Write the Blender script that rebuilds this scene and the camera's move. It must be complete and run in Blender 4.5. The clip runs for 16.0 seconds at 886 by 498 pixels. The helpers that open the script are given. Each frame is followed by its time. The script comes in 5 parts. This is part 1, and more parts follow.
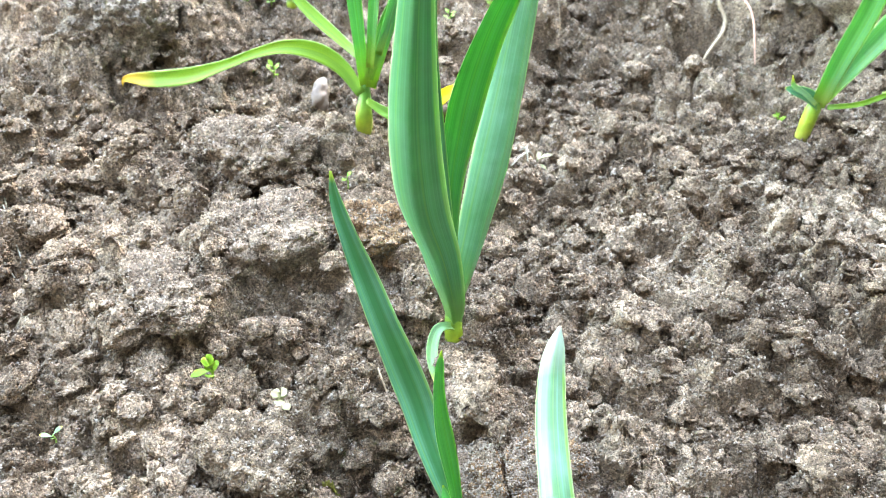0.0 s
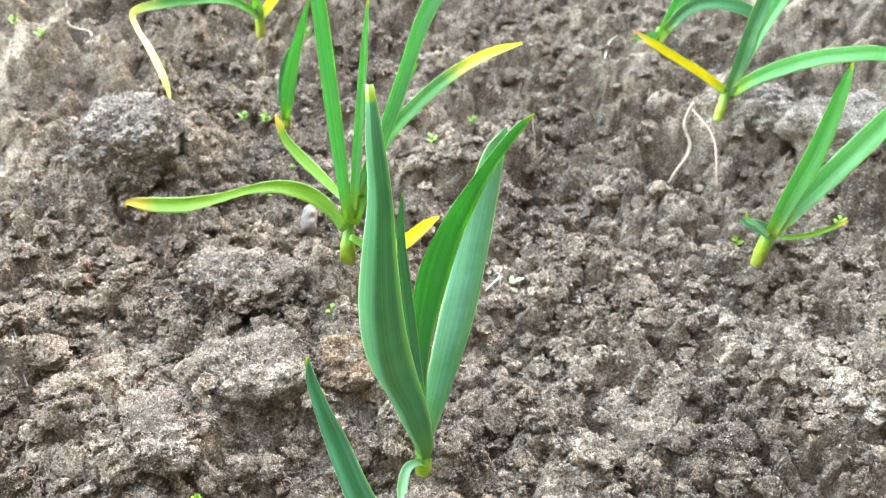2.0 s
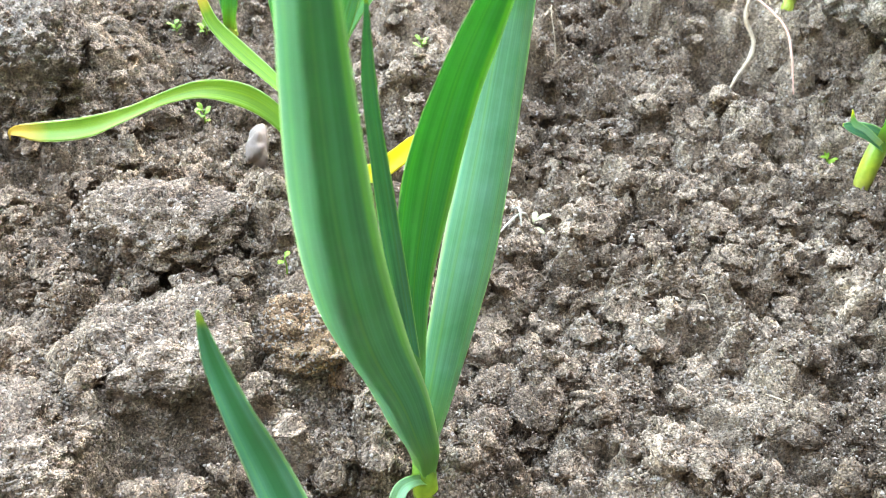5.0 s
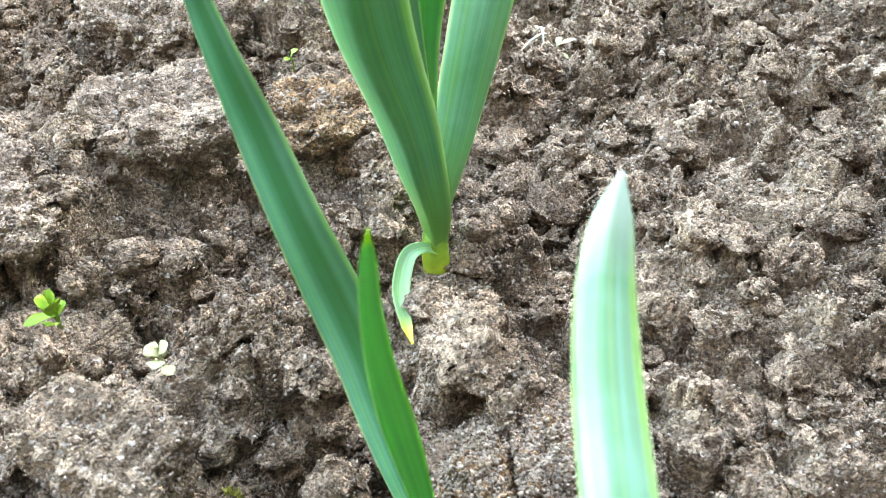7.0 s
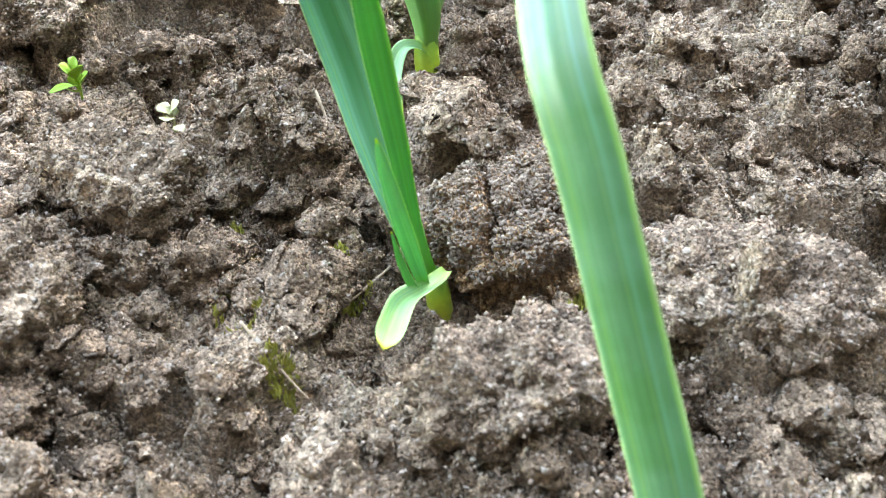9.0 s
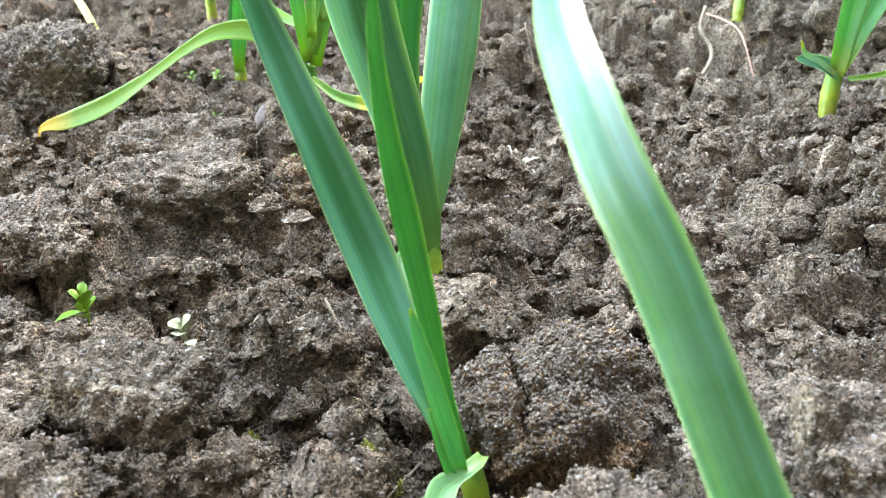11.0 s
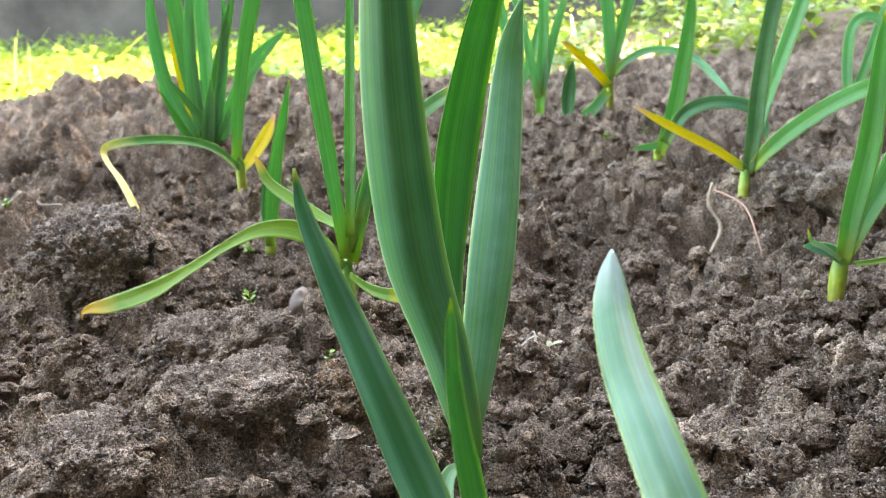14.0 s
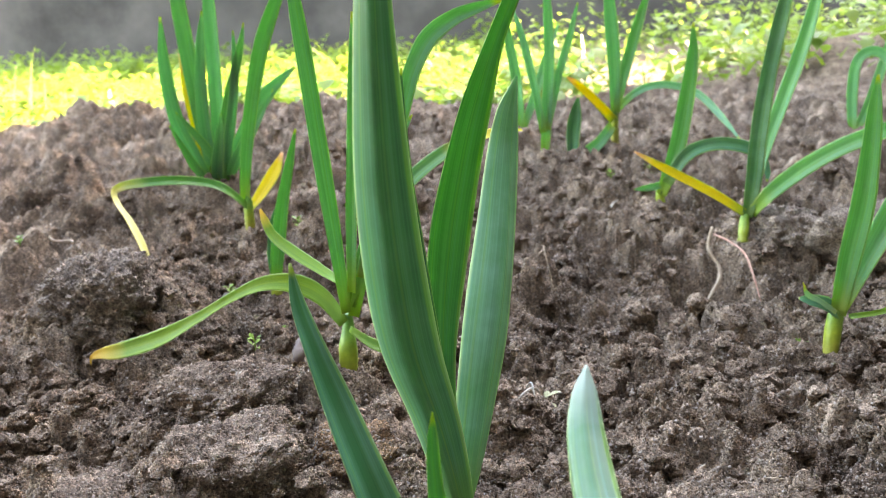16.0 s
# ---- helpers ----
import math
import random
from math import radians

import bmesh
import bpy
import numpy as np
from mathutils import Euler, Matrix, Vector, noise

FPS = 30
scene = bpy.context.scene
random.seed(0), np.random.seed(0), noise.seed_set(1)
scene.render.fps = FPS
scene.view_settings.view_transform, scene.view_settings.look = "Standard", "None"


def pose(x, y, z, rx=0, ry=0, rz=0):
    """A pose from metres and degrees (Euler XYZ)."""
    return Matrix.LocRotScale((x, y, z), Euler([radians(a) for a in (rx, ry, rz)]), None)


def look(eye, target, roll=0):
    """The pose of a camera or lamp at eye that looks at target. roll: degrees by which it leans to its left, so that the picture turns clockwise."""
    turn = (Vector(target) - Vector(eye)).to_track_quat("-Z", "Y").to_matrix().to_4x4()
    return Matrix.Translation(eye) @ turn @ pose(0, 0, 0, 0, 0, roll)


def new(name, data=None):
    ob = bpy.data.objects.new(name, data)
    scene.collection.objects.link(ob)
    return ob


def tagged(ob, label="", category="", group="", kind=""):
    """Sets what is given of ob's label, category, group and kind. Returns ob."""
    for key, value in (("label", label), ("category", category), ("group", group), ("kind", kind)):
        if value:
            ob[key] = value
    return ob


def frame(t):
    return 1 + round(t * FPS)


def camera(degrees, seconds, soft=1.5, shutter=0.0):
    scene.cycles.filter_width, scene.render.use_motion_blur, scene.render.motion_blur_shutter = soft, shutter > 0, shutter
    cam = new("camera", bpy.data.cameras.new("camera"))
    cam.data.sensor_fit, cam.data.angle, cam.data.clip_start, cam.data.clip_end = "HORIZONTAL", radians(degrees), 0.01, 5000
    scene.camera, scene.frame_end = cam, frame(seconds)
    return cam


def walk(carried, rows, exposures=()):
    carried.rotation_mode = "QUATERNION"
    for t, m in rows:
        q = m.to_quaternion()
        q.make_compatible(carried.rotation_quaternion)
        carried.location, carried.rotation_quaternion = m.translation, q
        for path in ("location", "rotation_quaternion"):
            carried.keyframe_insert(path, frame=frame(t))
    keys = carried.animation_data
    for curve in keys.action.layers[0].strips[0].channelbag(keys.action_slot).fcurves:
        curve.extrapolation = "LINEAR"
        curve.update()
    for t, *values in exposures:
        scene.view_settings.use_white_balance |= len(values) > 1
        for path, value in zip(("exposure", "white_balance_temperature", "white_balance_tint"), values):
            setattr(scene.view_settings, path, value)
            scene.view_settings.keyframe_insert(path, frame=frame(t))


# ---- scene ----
cam = camera(54.2, 16.0, soft=0.7)
PATH = [
    (0, (0.0229, -0.0087, 0.2849), (0.0223, 0.7307, -0.3883), 2.2),
    (0.5, (0.0270, -0.0060, 0.3112), (0.0261, 0.7352, -0.3601), 2.6),
    (1, (0.0280, -0.0063, 0.3279), (0.0282, 0.7481, -0.3286), 2.8),
    (1.5, (0.0293, -0.0080, 0.3411), (0.0299, 0.7548, -0.3056), 3.0),
    (2, (0.0331, -0.0039, 0.3473), (0.0326, 0.7664, -0.2904), 2.9),
    (2.5, (0.0333, 0.0199, 0.3309), (0.0352, 0.7926, -0.3039), 2.6),
    (3, (0.0288, 0.0463, 0.3163), (0.0298, 0.8195, -0.3178), 1.9),
    (3.5, (0.0285, 0.0644, 0.2898), (0.0305, 0.8374, -0.3446), 1.7),
    (3.7, (0.0282, 0.0710, 0.2782), (0.0323, 0.8433, -0.3571), 1.6),
    (6, (0.0343, 0.0945, 0.2050), (0.0381, 0.8371, -0.4646), 0.9),
    (6.5, (0.0348, 0.0811, 0.1842), (0.0283, 0.8173, -0.4925), 0.7),
    (7, (0.0352, 0.0673, 0.1773), (0.0181, 0.7926, -0.5109), 0.6),
    (7.5, (0.0391, 0.0432, 0.1701), (0.0172, 0.7609, -0.5258), 0.9),
    (8, (0.0478, 0.0236, 0.1643), (0.0187, 0.7330, -0.5398), 0.8),
    (8.2, (0.0501, 0.0179, 0.1593), (0.0189, 0.7253, -0.5467), 0.7),
    (10.3, (0.0360, -0.0023, 0.1156), (0.0146, 0.8704, -0.3722), -2.0),
    (10.5, (0.0351, -0.0024, 0.1158), (0.0228, 0.8825, -0.3498), -2.4),
    (11, (0.0326, -0.0043, 0.1196), (0.0346, 0.9078, -0.2903), -3.3),
    (11.5, (0.0309, -0.0047, 0.1241), (0.0360, 0.9223, -0.2509), -4.1),
    (12, (0.0306, -0.0066, 0.1293), (0.0394, 0.9320, -0.2155), -4.2),
    (12.5, (0.0271, -0.0080, 0.1375), (0.0387, 0.9400, -0.1808), -4.1),
    (13, (0.0279, -0.0078, 0.1444), (0.0402, 0.9449, -0.1592), -4.0),
    (13.5, (0.0229, -0.0074, 0.1510), (0.0324, 0.9491, -0.1404), -3.6),
    (14, (0.0211, -0.0091, 0.1589), (0.0293, 0.9499, -0.1244), -3.2),
    (14.5, (0.0227, -0.0093, 0.1650), (0.0295, 0.9518, -0.1114), -2.9),
    (15, (0.0259, -0.0089, 0.1711), (0.0285, 0.9527, -0.1034), -3.0),
    (15.5, (0.0278, -0.0115, 0.1766), (0.0280, 0.9506, -0.0961), -3.0),
    (16, (0.0281, -0.0122, 0.1823), (0.0239, 0.9504, -0.0889), -3.0),
]
EXPOSURES = [(0, 5.90, 8300, 4), (1.5, 5.70, 8300, 4), (3.7, 5.64, 8300, 5), (6, 5.72, 8300, 4), (8.2, 5.70, 8700, 7), (10.5, 5.74, 8200, 5), (11, 5.48, 8200, 5), (11.5, 5.28, 8200, 6), (12.5, 4.92, 8300, 8), (14, 4.80, 8500, 13), (16, 4.80, 8600, 16)]
walk(cam, [(t, look(eye, target, roll)) for t, eye, target, roll in PATH], EXPOSURES)
cam.data.dof.use_dof = True
cam.data.dof.focus_distance = 0.29
cam.data.dof.aperture_fstop = 29

# ---- light: open shade under a clear sky, low sun that an added unseen wall keeps to the grass behind the bed ----
SUN_FROM = Vector((0.81, 0.59, 0.55)).normalized()
world = bpy.data.worlds.new("world")
scene.world = world
world.use_nodes = True
wn = world.node_tree
sky = wn.nodes.new("ShaderNodeTexSky")
sky.sky_type = 'NISHITA'
sky.sun_disc = False
sky.sun_elevation = math.asin(SUN_FROM.z)
sky.sun_rotation = math.atan2(SUN_FROM.x, SUN_FROM.y)
wn.links.new(sky.outputs[0], wn.nodes["Background"].inputs[0])
wn.nodes["Background"].inputs[1].default_value = 0.15
sun = new("sun", bpy.data.lights.new("sun", 'SUN'))
sun.data.energy = 3.2
sun.data.angle = radians(0.6)
sun.data.color = (1.0, 0.93, 0.82)
sun.matrix_world = look(SUN_FROM * 20, (0, 0, 0))


# ---- materials ----
def material(name, rough=0.8, spec=0.3):
    m = bpy.data.materials.new(name)
    m.use_nodes = True
    b = m.node_tree.nodes["Principled BSDF"]
    b.inputs["Roughness"].default_value = rough
    b.inputs["Specular IOR Level"].default_value = spec
    return m, m.node_tree.nodes, m.node_tree.links, b


def noise_node(nt, scale, detail=3.0, rough=0.55, vector=None):
    n = nt.nodes.new("ShaderNodeTexNoise")
    n.inputs["Scale"].default_value = scale
    n.inputs["Detail"].default_value = detail
    n.inputs["Roughness"].default_value = rough
    if vector is not None:
        nt.links.new(vector, n.inputs["Vector"])
    return n


def ramp(nt, fac, stops):
    r = nt.nodes.new("ShaderNodeValToRGB")
    while len(r.color_ramp.elements) < len(stops):
        r.color_ramp.elements.new(0.5)
    for e, (p, c) in zip(r.color_ramp.elements, stops):
        e.position, e.color = p, (*c, 1)
    nt.links.new(fac, r.inputs[0])
    return r


def mix(nt, fac, a, b, kind='MIX'):
    n = nt.nodes.new("ShaderNodeMix")
    n.data_type, n.blend_type = 'RGBA', kind
    for socket, value in ((n.inputs[0], fac), (n.inputs[6], a), (n.inputs[7], b)):
        if hasattr(value, "links"):
            nt.links.new(value, socket)
        elif isinstance(value, tuple):
            socket.default_value = (*value, 1)
        else:
            socket.default_value = value
    return n.outputs[2]


def soil_material(name, dark, mid, light, grain=1.0, lumps=False):
    """Dry crumbly soil: broad tones, a mottle of a few millimetres, and sand grains that each have a tone of their own."""
    m, nodes, links, b = material(name, 0.95, 0.10)
    nt = m.node_tree
    co = nodes.new("ShaderNodeTexCoord").outputs["Object"]
    big = noise_node(nt, 13, 4, 0.6, co)
    tone = ramp(nt, big.outputs[0], [(0.3, dark), (0.5, mid), (0.72, light)])
    mottle = noise_node(nt, 110, 4, 0.6, co)
    base = mix(nt, 1.0, tone.outputs[0], ramp(nt, mottle.outputs[0], [(0.30, (0.58, 0.57, 0.56)), (0.5, (0.97, 0.97, 0.97)), (0.70, (1.30, 1.29, 1.27))]).outputs[0], 'MULTIPLY')
    cells = []
    for scale in (820, 1700):
        sand = nodes.new("ShaderNodeTexVoronoi")
        sand.inputs["Scale"].default_value = scale * grain
        links.new(co, sand.inputs["Vector"])
        own = nodes.new("ShaderNodeSeparateColor")
        links.new(sand.outputs["Color"], own.inputs[0])
        cells.append((sand, own))
        base = mix(nt, 1.0, base, ramp(nt, own.outputs[1], [(0.0, (0.61, 0.60, 0.59)), (0.45, (0.95, 0.94, 0.94)), (1.0, (1.44, 1.42, 1.40))]).outputs[0], 'MULTIPLY')
    base = mix(nt, ramp(nt, cells[0][1].outputs[0], [(0.95, (0, 0, 0)), (0.99, (0.7, 0.7, 0.7))]).outputs[0], base, (0.36, 0.30, 0.25))
    if lumps:
        each = nodes.new("ShaderNodeNewGeometry").outputs["Random Per Island"]
        base = mix(nt, 1.0, base, ramp(nt, each, [(0.0, (0.85, 0.83, 0.82)), (0.5, (0.98, 0.97, 0.97)), (1.0, (1.12, 1.11, 1.10))]).outputs[0], 'MULTIPLY')
    links.new(base, b.inputs["Base Color"])
    below = None
    for (sand, own), depth in zip(cells, (0.0011, 0.0005)):
        grit = nodes.new("ShaderNodeBump")
        grit.invert = True
        grit.inputs["Strength"].default_value = 1.0
        grit.inputs["Distance"].default_value = depth
        links.new(sand.outputs["Distance"], grit.inputs["Height"])
        if below:
            links.new(below.outputs[0], grit.inputs["Normal"])
        below = grit
    links.new(grit.outputs[0], b.inputs["Normal"])
    return m


def leaf_material(name, green, deep, tip, tip_from, foot, gloss=0.42, bloom=0.35, tip_width=0.14, thin=0.30, channel_shade=0.0):
    """Strap leaf: colour runs from foot (v=0) to tip (v=1), fine parallel veins across u, a waxy bloom in patches."""
    m, nodes, links, b = material(name, gloss, 0.55 if gloss < 0.44 else 0.28)
    nt = m.node_tree
    uv = nodes.new("ShaderNodeUVMap").outputs[0]
    sep = nodes.new("ShaderNodeSeparateXYZ")
    links.new(uv, sep.inputs[0])
    stretch = nodes.new("ShaderNodeMapping")
    stretch.inputs["Scale"].default_value = (34, 1.0, 1)
    links.new(uv, stretch.inputs[0])
    veins = noise_node(nt, 1.0, 2, 0.6, stretch.outputs[0])
    broad = nodes.new("ShaderNodeMapping")
    broad.inputs["Scale"].default_value = (4.2, 0.6, 1)
    links.new(uv, broad.inputs[0])
    bands = noise_node(nt, 1.0, 2, 0.5, broad.outputs[0])
    co = nodes.new("ShaderNodeTexCoord").outputs["Object"]
    patch = noise_node(nt, 55, 4, 0.6, co)
    col = mix(nt, ramp(nt, bands.outputs[0], [(0.35, (0, 0, 0)), (0.65, (1, 1, 1))]).outputs[0], green, deep)
    col = mix(nt, ramp(nt, patch.outputs[0], [(0.4, (0, 0, 0)), (0.7, (bloom, bloom, bloom))]).outputs[0], col, (0.20, 0.36, 0.27))
    col = mix(nt, 1.0, col, ramp(nt, veins.outputs[0], [(0.32, (0.79, 0.83, 0.79)), (0.62, (1.12, 1.10, 1.07))]).outputs[0], 'MULTIPLY')
    lines = nodes.new("ShaderNodeMapping")
    lines.inputs["Scale"].default_value = (9.0, 0.35, 1)
    links.new(uv, lines.inputs[0])
    stripe = noise_node(nt, 1.0, 1, 0.5, lines.outputs[0])
    col = mix(nt, ramp(nt, stripe.outputs[0], [(0.57, (0, 0, 0)), (0.68, (0.5, 0.5, 0.5))]).outputs[0], col, (0.21, 0.37, 0.05))
    col = mix(nt, ramp(nt, stripe.outputs[0], [(0.32, (min(0.4, 2.5 * bloom),) * 3), (0.43, (0, 0, 0))]).outputs[0], col, (0.10, 0.28, 0.19))
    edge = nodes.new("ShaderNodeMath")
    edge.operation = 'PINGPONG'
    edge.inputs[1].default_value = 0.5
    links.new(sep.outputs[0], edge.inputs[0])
    # Shade in the leaf's fold, painted as a darker green band along the middle.
    if channel_shade:
        col = mix(nt, ramp(nt, edge.outputs[0], [(0.26, (0, 0, 0)), (0.40, (channel_shade, channel_shade, channel_shade))]).outputs[0], col, (0.022, 0.15, 0.035))
    rim = ramp(nt, edge.outputs[0], [(0.0, (0.85, 0.85, 0.85)), (0.045, (0, 0, 0))])
    col = mix(nt, rim.outputs[0], col, (0.46, 0.56, 0.25))
    run = nodes.new("ShaderNodeMath")
    run.operation = 'MULTIPLY_ADD'
    links.new(patch.outputs[0], run.inputs[0])
    run.inputs[1].default_value = 0.03
    links.new(sep.outputs[1], run.inputs[2])
    if tip_from < 1:
        col = mix(nt, ramp(nt, run.outputs[0], [(tip_from, (0, 0, 0)), (min(tip_from + tip_width, 1.0), (1, 1, 1))]).outputs[0], col, tip)
    col = mix(nt, ramp(nt, sep.outputs[1], [(0.0, (1, 1, 1)), (0.16, (0, 0, 0))]).outputs[0], col, foot)
    links.new(col, b.inputs["Base Color"])
    bump = nodes.new("ShaderNodeBump")
    bump.inputs["Strength"].default_value = 0.2
    bump.inputs["Distance"].default_value = 0.0004
    links.new(veins.outputs[0], bump.inputs["Height"])
    links.new(bump.outputs[0], b.inputs["Normal"])
    soft = nodes.new("ShaderNodeBsdfTranslucent")
    links.new(mix(nt, 1.0, col, (1.12, 1.50, 1.0), 'MULTIPLY'), soft.inputs[0])
    both = nodes.new("ShaderNodeMixShader")
    both.inputs[0].default_value = thin
    links.new(b.outputs[0], both.inputs[1])
    links.new(soft.outputs[0], both.inputs[2])
    links.new(both.outputs[0], nodes["Material Output"].inputs[0])
    return m


def plain_material(name, a, b_col, scale, rough=0.7, bump_size=0.0006):
    m, nodes, links, b = material(name, rough)
    nt = m.node_tree
    co = nodes.new("ShaderNodeTexCoord").outputs["Object"]
    n = noise_node(nt, scale, 5, 0.65, co)
    links.new(ramp(nt, n.outputs[0], [(0.3, a), (0.7, b_col)]).outputs[0], b.inputs["Base Color"])
    bump = nodes.new("ShaderNodeBump")
    bump.inputs["Strength"].default_value = 0.6
    bump.inputs["Distance"].default_value = bump_size
    links.new(n.outputs[0], bump.inputs["Height"])
    links.new(bump.outputs[0], b.inputs["Normal"])
    return m


SOIL = soil_material("soil", (0.076, 0.052, 0.035), (0.177, 0.126, 0.087), (0.316, 0.235, 0.170))
LUMP = soil_material("soil_lump", (0.080, 0.054, 0.037), (0.183, 0.130, 0.091), (0.316, 0.235, 0.170), 1.0, True)
GRAIN, gnodes, glinks, gb = material("soil_grain", 0.95, 0.1)
island = gnodes.new("ShaderNodeNewGeometry").outputs["Random Per Island"]
glinks.new(ramp(GRAIN.node_tree, island, [(0.0, (0.127, 0.093, 0.071)), (0.5, (0.192, 0.143, 0.110)), (0.95, (0.247, 0.191, 0.150)), (1.0, (0.306, 0.249, 0.202))]).outputs[0], gb.inputs["Base Color"])
CLOD = soil_material("dry_clod", (0.091, 0.063, 0.045), (0.187, 0.134, 0.098), (0.304, 0.228, 0.169))
BROWN = soil_material("damp_clod", (0.107, 0.061, 0.034), (0.229, 0.140, 0.080), (0.361, 0.234, 0.140))
GREY = soil_material("grey_clod", (0.105, 0.077, 0.059), (0.210, 0.165, 0.129), (0.338, 0.277, 0.222))
GREEN = leaf_material("garlic_leaf", (0.080, 0.250, 0.116), (0.040, 0.165, 0.084), (0.30, 0.36, 0.05), 0.9985, (0.14, 0.27, 0.06), 0.36, 0.16, 0.14, 0.32)
FRESH = leaf_material("young_leaf", (0.150, 0.345, 0.150), (0.108, 0.280, 0.115), (0.38, 0.36, 0.05), 0.975, (0.30, 0.38, 0.06), 0.45, 0.15, 0.10, 0.46)
BLUE = leaf_material("waxy_leaf", (0.112, 0.290, 0.132), (0.062, 0.200, 0.092), (0.40, 0.38, 0.06), 1.05, (0.13, 0.25, 0.06), 0.36, 0.5)
LIME = leaf_material("old_leaf", (0.135, 0.240, 0.008), (0.09, 0.190, 0.008), (0.70, 0.40, 0.05), 0.84, (0.16, 0.30, 0.05), 0.55, 0.0, 0.14, 0.24)
YELLOW = leaf_material("yellowed_leaf", (0.80, 0.56, 0.03), (0.72, 0.52, 0.03), (0.74, 0.42, 0.22), 0.84, (0.35, 0.42, 0.05), 0.55, 0.0)
HALF = leaf_material("half_yellowed_leaf", (0.09, 0.27, 0.05), (0.07, 0.21, 0.045), (0.70, 0.56, 0.22), 0.50, (0.14, 0.28, 0.05), 0.5, 0.1)
GOLD_END = leaf_material("yellow_ended_leaf", (0.10, 0.27, 0.06), (0.07, 0.21, 0.05), (0.62, 0.50, 0.06), 0.62, (0.20, 0.33, 0.05), 0.5, 0.1)
RIMMED = leaf_material("rimmed_leaf", (0.26, 0.44, 0.17), (0.19, 0.36, 0.13), (0.62, 0.54, 0.05), 0.80, (0.36, 0.46, 0.12), 0.35, 0.5)
GOLD_HALF = leaf_material("gold_half_leaf", (0.16, 0.32, 0.05), (0.12, 0.26, 0.04), (0.72, 0.54, 0.03), 0.34, (0.20, 0.33, 0.05), 0.5, 0.1)
# The whitish tip colour paints in the sky's sheen; the patches are wax bloom.
WAXY_SHEEN = leaf_material("bloomed_sheen_leaf", (0.062, 0.172, 0.048), (0.038, 0.128, 0.040), (0.32, 0.38, 0.31), 0.93, (0.13, 0.25, 0.06), 0.30, 0.3, 0.16)
DEEP = leaf_material("inner_leaf", (0.084, 0.270, 0.090), (0.054, 0.205, 0.068), (0.30, 0.36, 0.05), 0.985, (0.14, 0.27, 0.06), 0.36, 0.10, 0.14, 0.46)
SHADED_CHANNEL = leaf_material("shaded_channel_leaf", (0.085, 0.270, 0.150), (0.052, 0.190, 0.098), (0.30, 0.36, 0.05), 0.985, (0.14, 0.27, 0.06), 0.36, 0.3, 0.14, 0.28, 0.75)
# Far plants' soft haze is put into this pale teal; F3 wears it too.
HAZE = leaf_material("pale_hazed_leaf", (0.155, 0.35, 0.20), (0.112, 0.285, 0.15), (0.36, 0.40, 0.06), 0.975, (0.22, 0.33, 0.05), 0.42, 0.25, 0.10, 0.52)
STALK, snodes, slinks, sb = material("stem_skin", 0.45, 0.35)
rise = snodes.new("ShaderNodeSeparateXYZ")
slinks.new(snodes.new("ShaderNodeTexCoord").outputs["Generated"], rise.inputs[0])
skin = ramp(STALK.node_tree, rise.outputs[2], [(0.3, (0.23, 0.20, 0.035)), (0.6, (0.22, 0.28, 0.02)), (0.85, (0.085, 0.22, 0.03))])
streak = noise_node(STALK.node_tree, 300, 3, 0.6, snodes.new("ShaderNodeTexCoord").outputs["Object"])
slinks.new(mix(STALK.node_tree, 1.0, skin.outputs[0], ramp(STALK.node_tree, streak.outputs[0], [(0.3, (0.75, 0.78, 0.7)), (0.7, (1.15, 1.12, 1.1))]).outputs[0], 'MULTIPLY'), sb.inputs["Base Color"])
WEED = plain_material("weed_leaf", (0.085, 0.175, 0.010), (0.19, 0.28, 0.020), 200, 0.5)
DRY = plain_material("dry_root", (0.216, 0.148, 0.091), (0.352, 0.265, 0.182), 150, 0.85)
PINK = plain_material("pink_root", (0.36, 0.17, 0.12), (0.46, 0.26, 0.19), 150, 0.8)
STONE = plain_material("stone", (0.11, 0.075, 0.058), (0.17, 0.125, 0.10), 120, 0.8)
PALE = plain_material("pale_bit", (0.28, 0.245, 0.185), (0.42, 0.37, 0.29), 200, 0.6)
WITHERED = plain_material("withered_leaf", (0.180, 0.173, 0.068), (0.315, 0.292, 0.165), 300, 0.6)
CHIP = plain_material("stone_chip", (0.11, 0.094, 0.088), (0.16, 0.142, 0.134), 150, 0.8)
MOSS = plain_material("moss", (0.16, 0.15, 0.025), (0.29, 0.27, 0.05), 300, 0.9)
GRASS = plain_material("grass", (0.035, 0.10, 0.012), (0.25, 0.33, 0.05), 12, 0.5)
gn = GRASS.node_tree
thin = gn.nodes.new("ShaderNodeBsdfTranslucent")
thin.inputs[0].default_value = (0.28, 0.40, 0.05, 1)
both = gn.nodes.new("ShaderNodeMixShader")
both.inputs[0].default_value = 0.45
gn.links.new(gn.nodes["Principled BSDF"].outputs[0], both.inputs[1])
gn.links.new(thin.outputs[0], both.inputs[2])
gn.links.new(both.outputs[0], gn.nodes["Material Output"].inputs[0])
PLASTER = plain_material("weathered_concrete", (0.028, 0.025, 0.021), (0.098, 0.088, 0.076), 2.6, 0.9, 0.004)
PETAL = plain_material("yellow_petal", (0.75, 0.50, 0.01), (0.85, 0.62, 0.02), 80, 0.5)


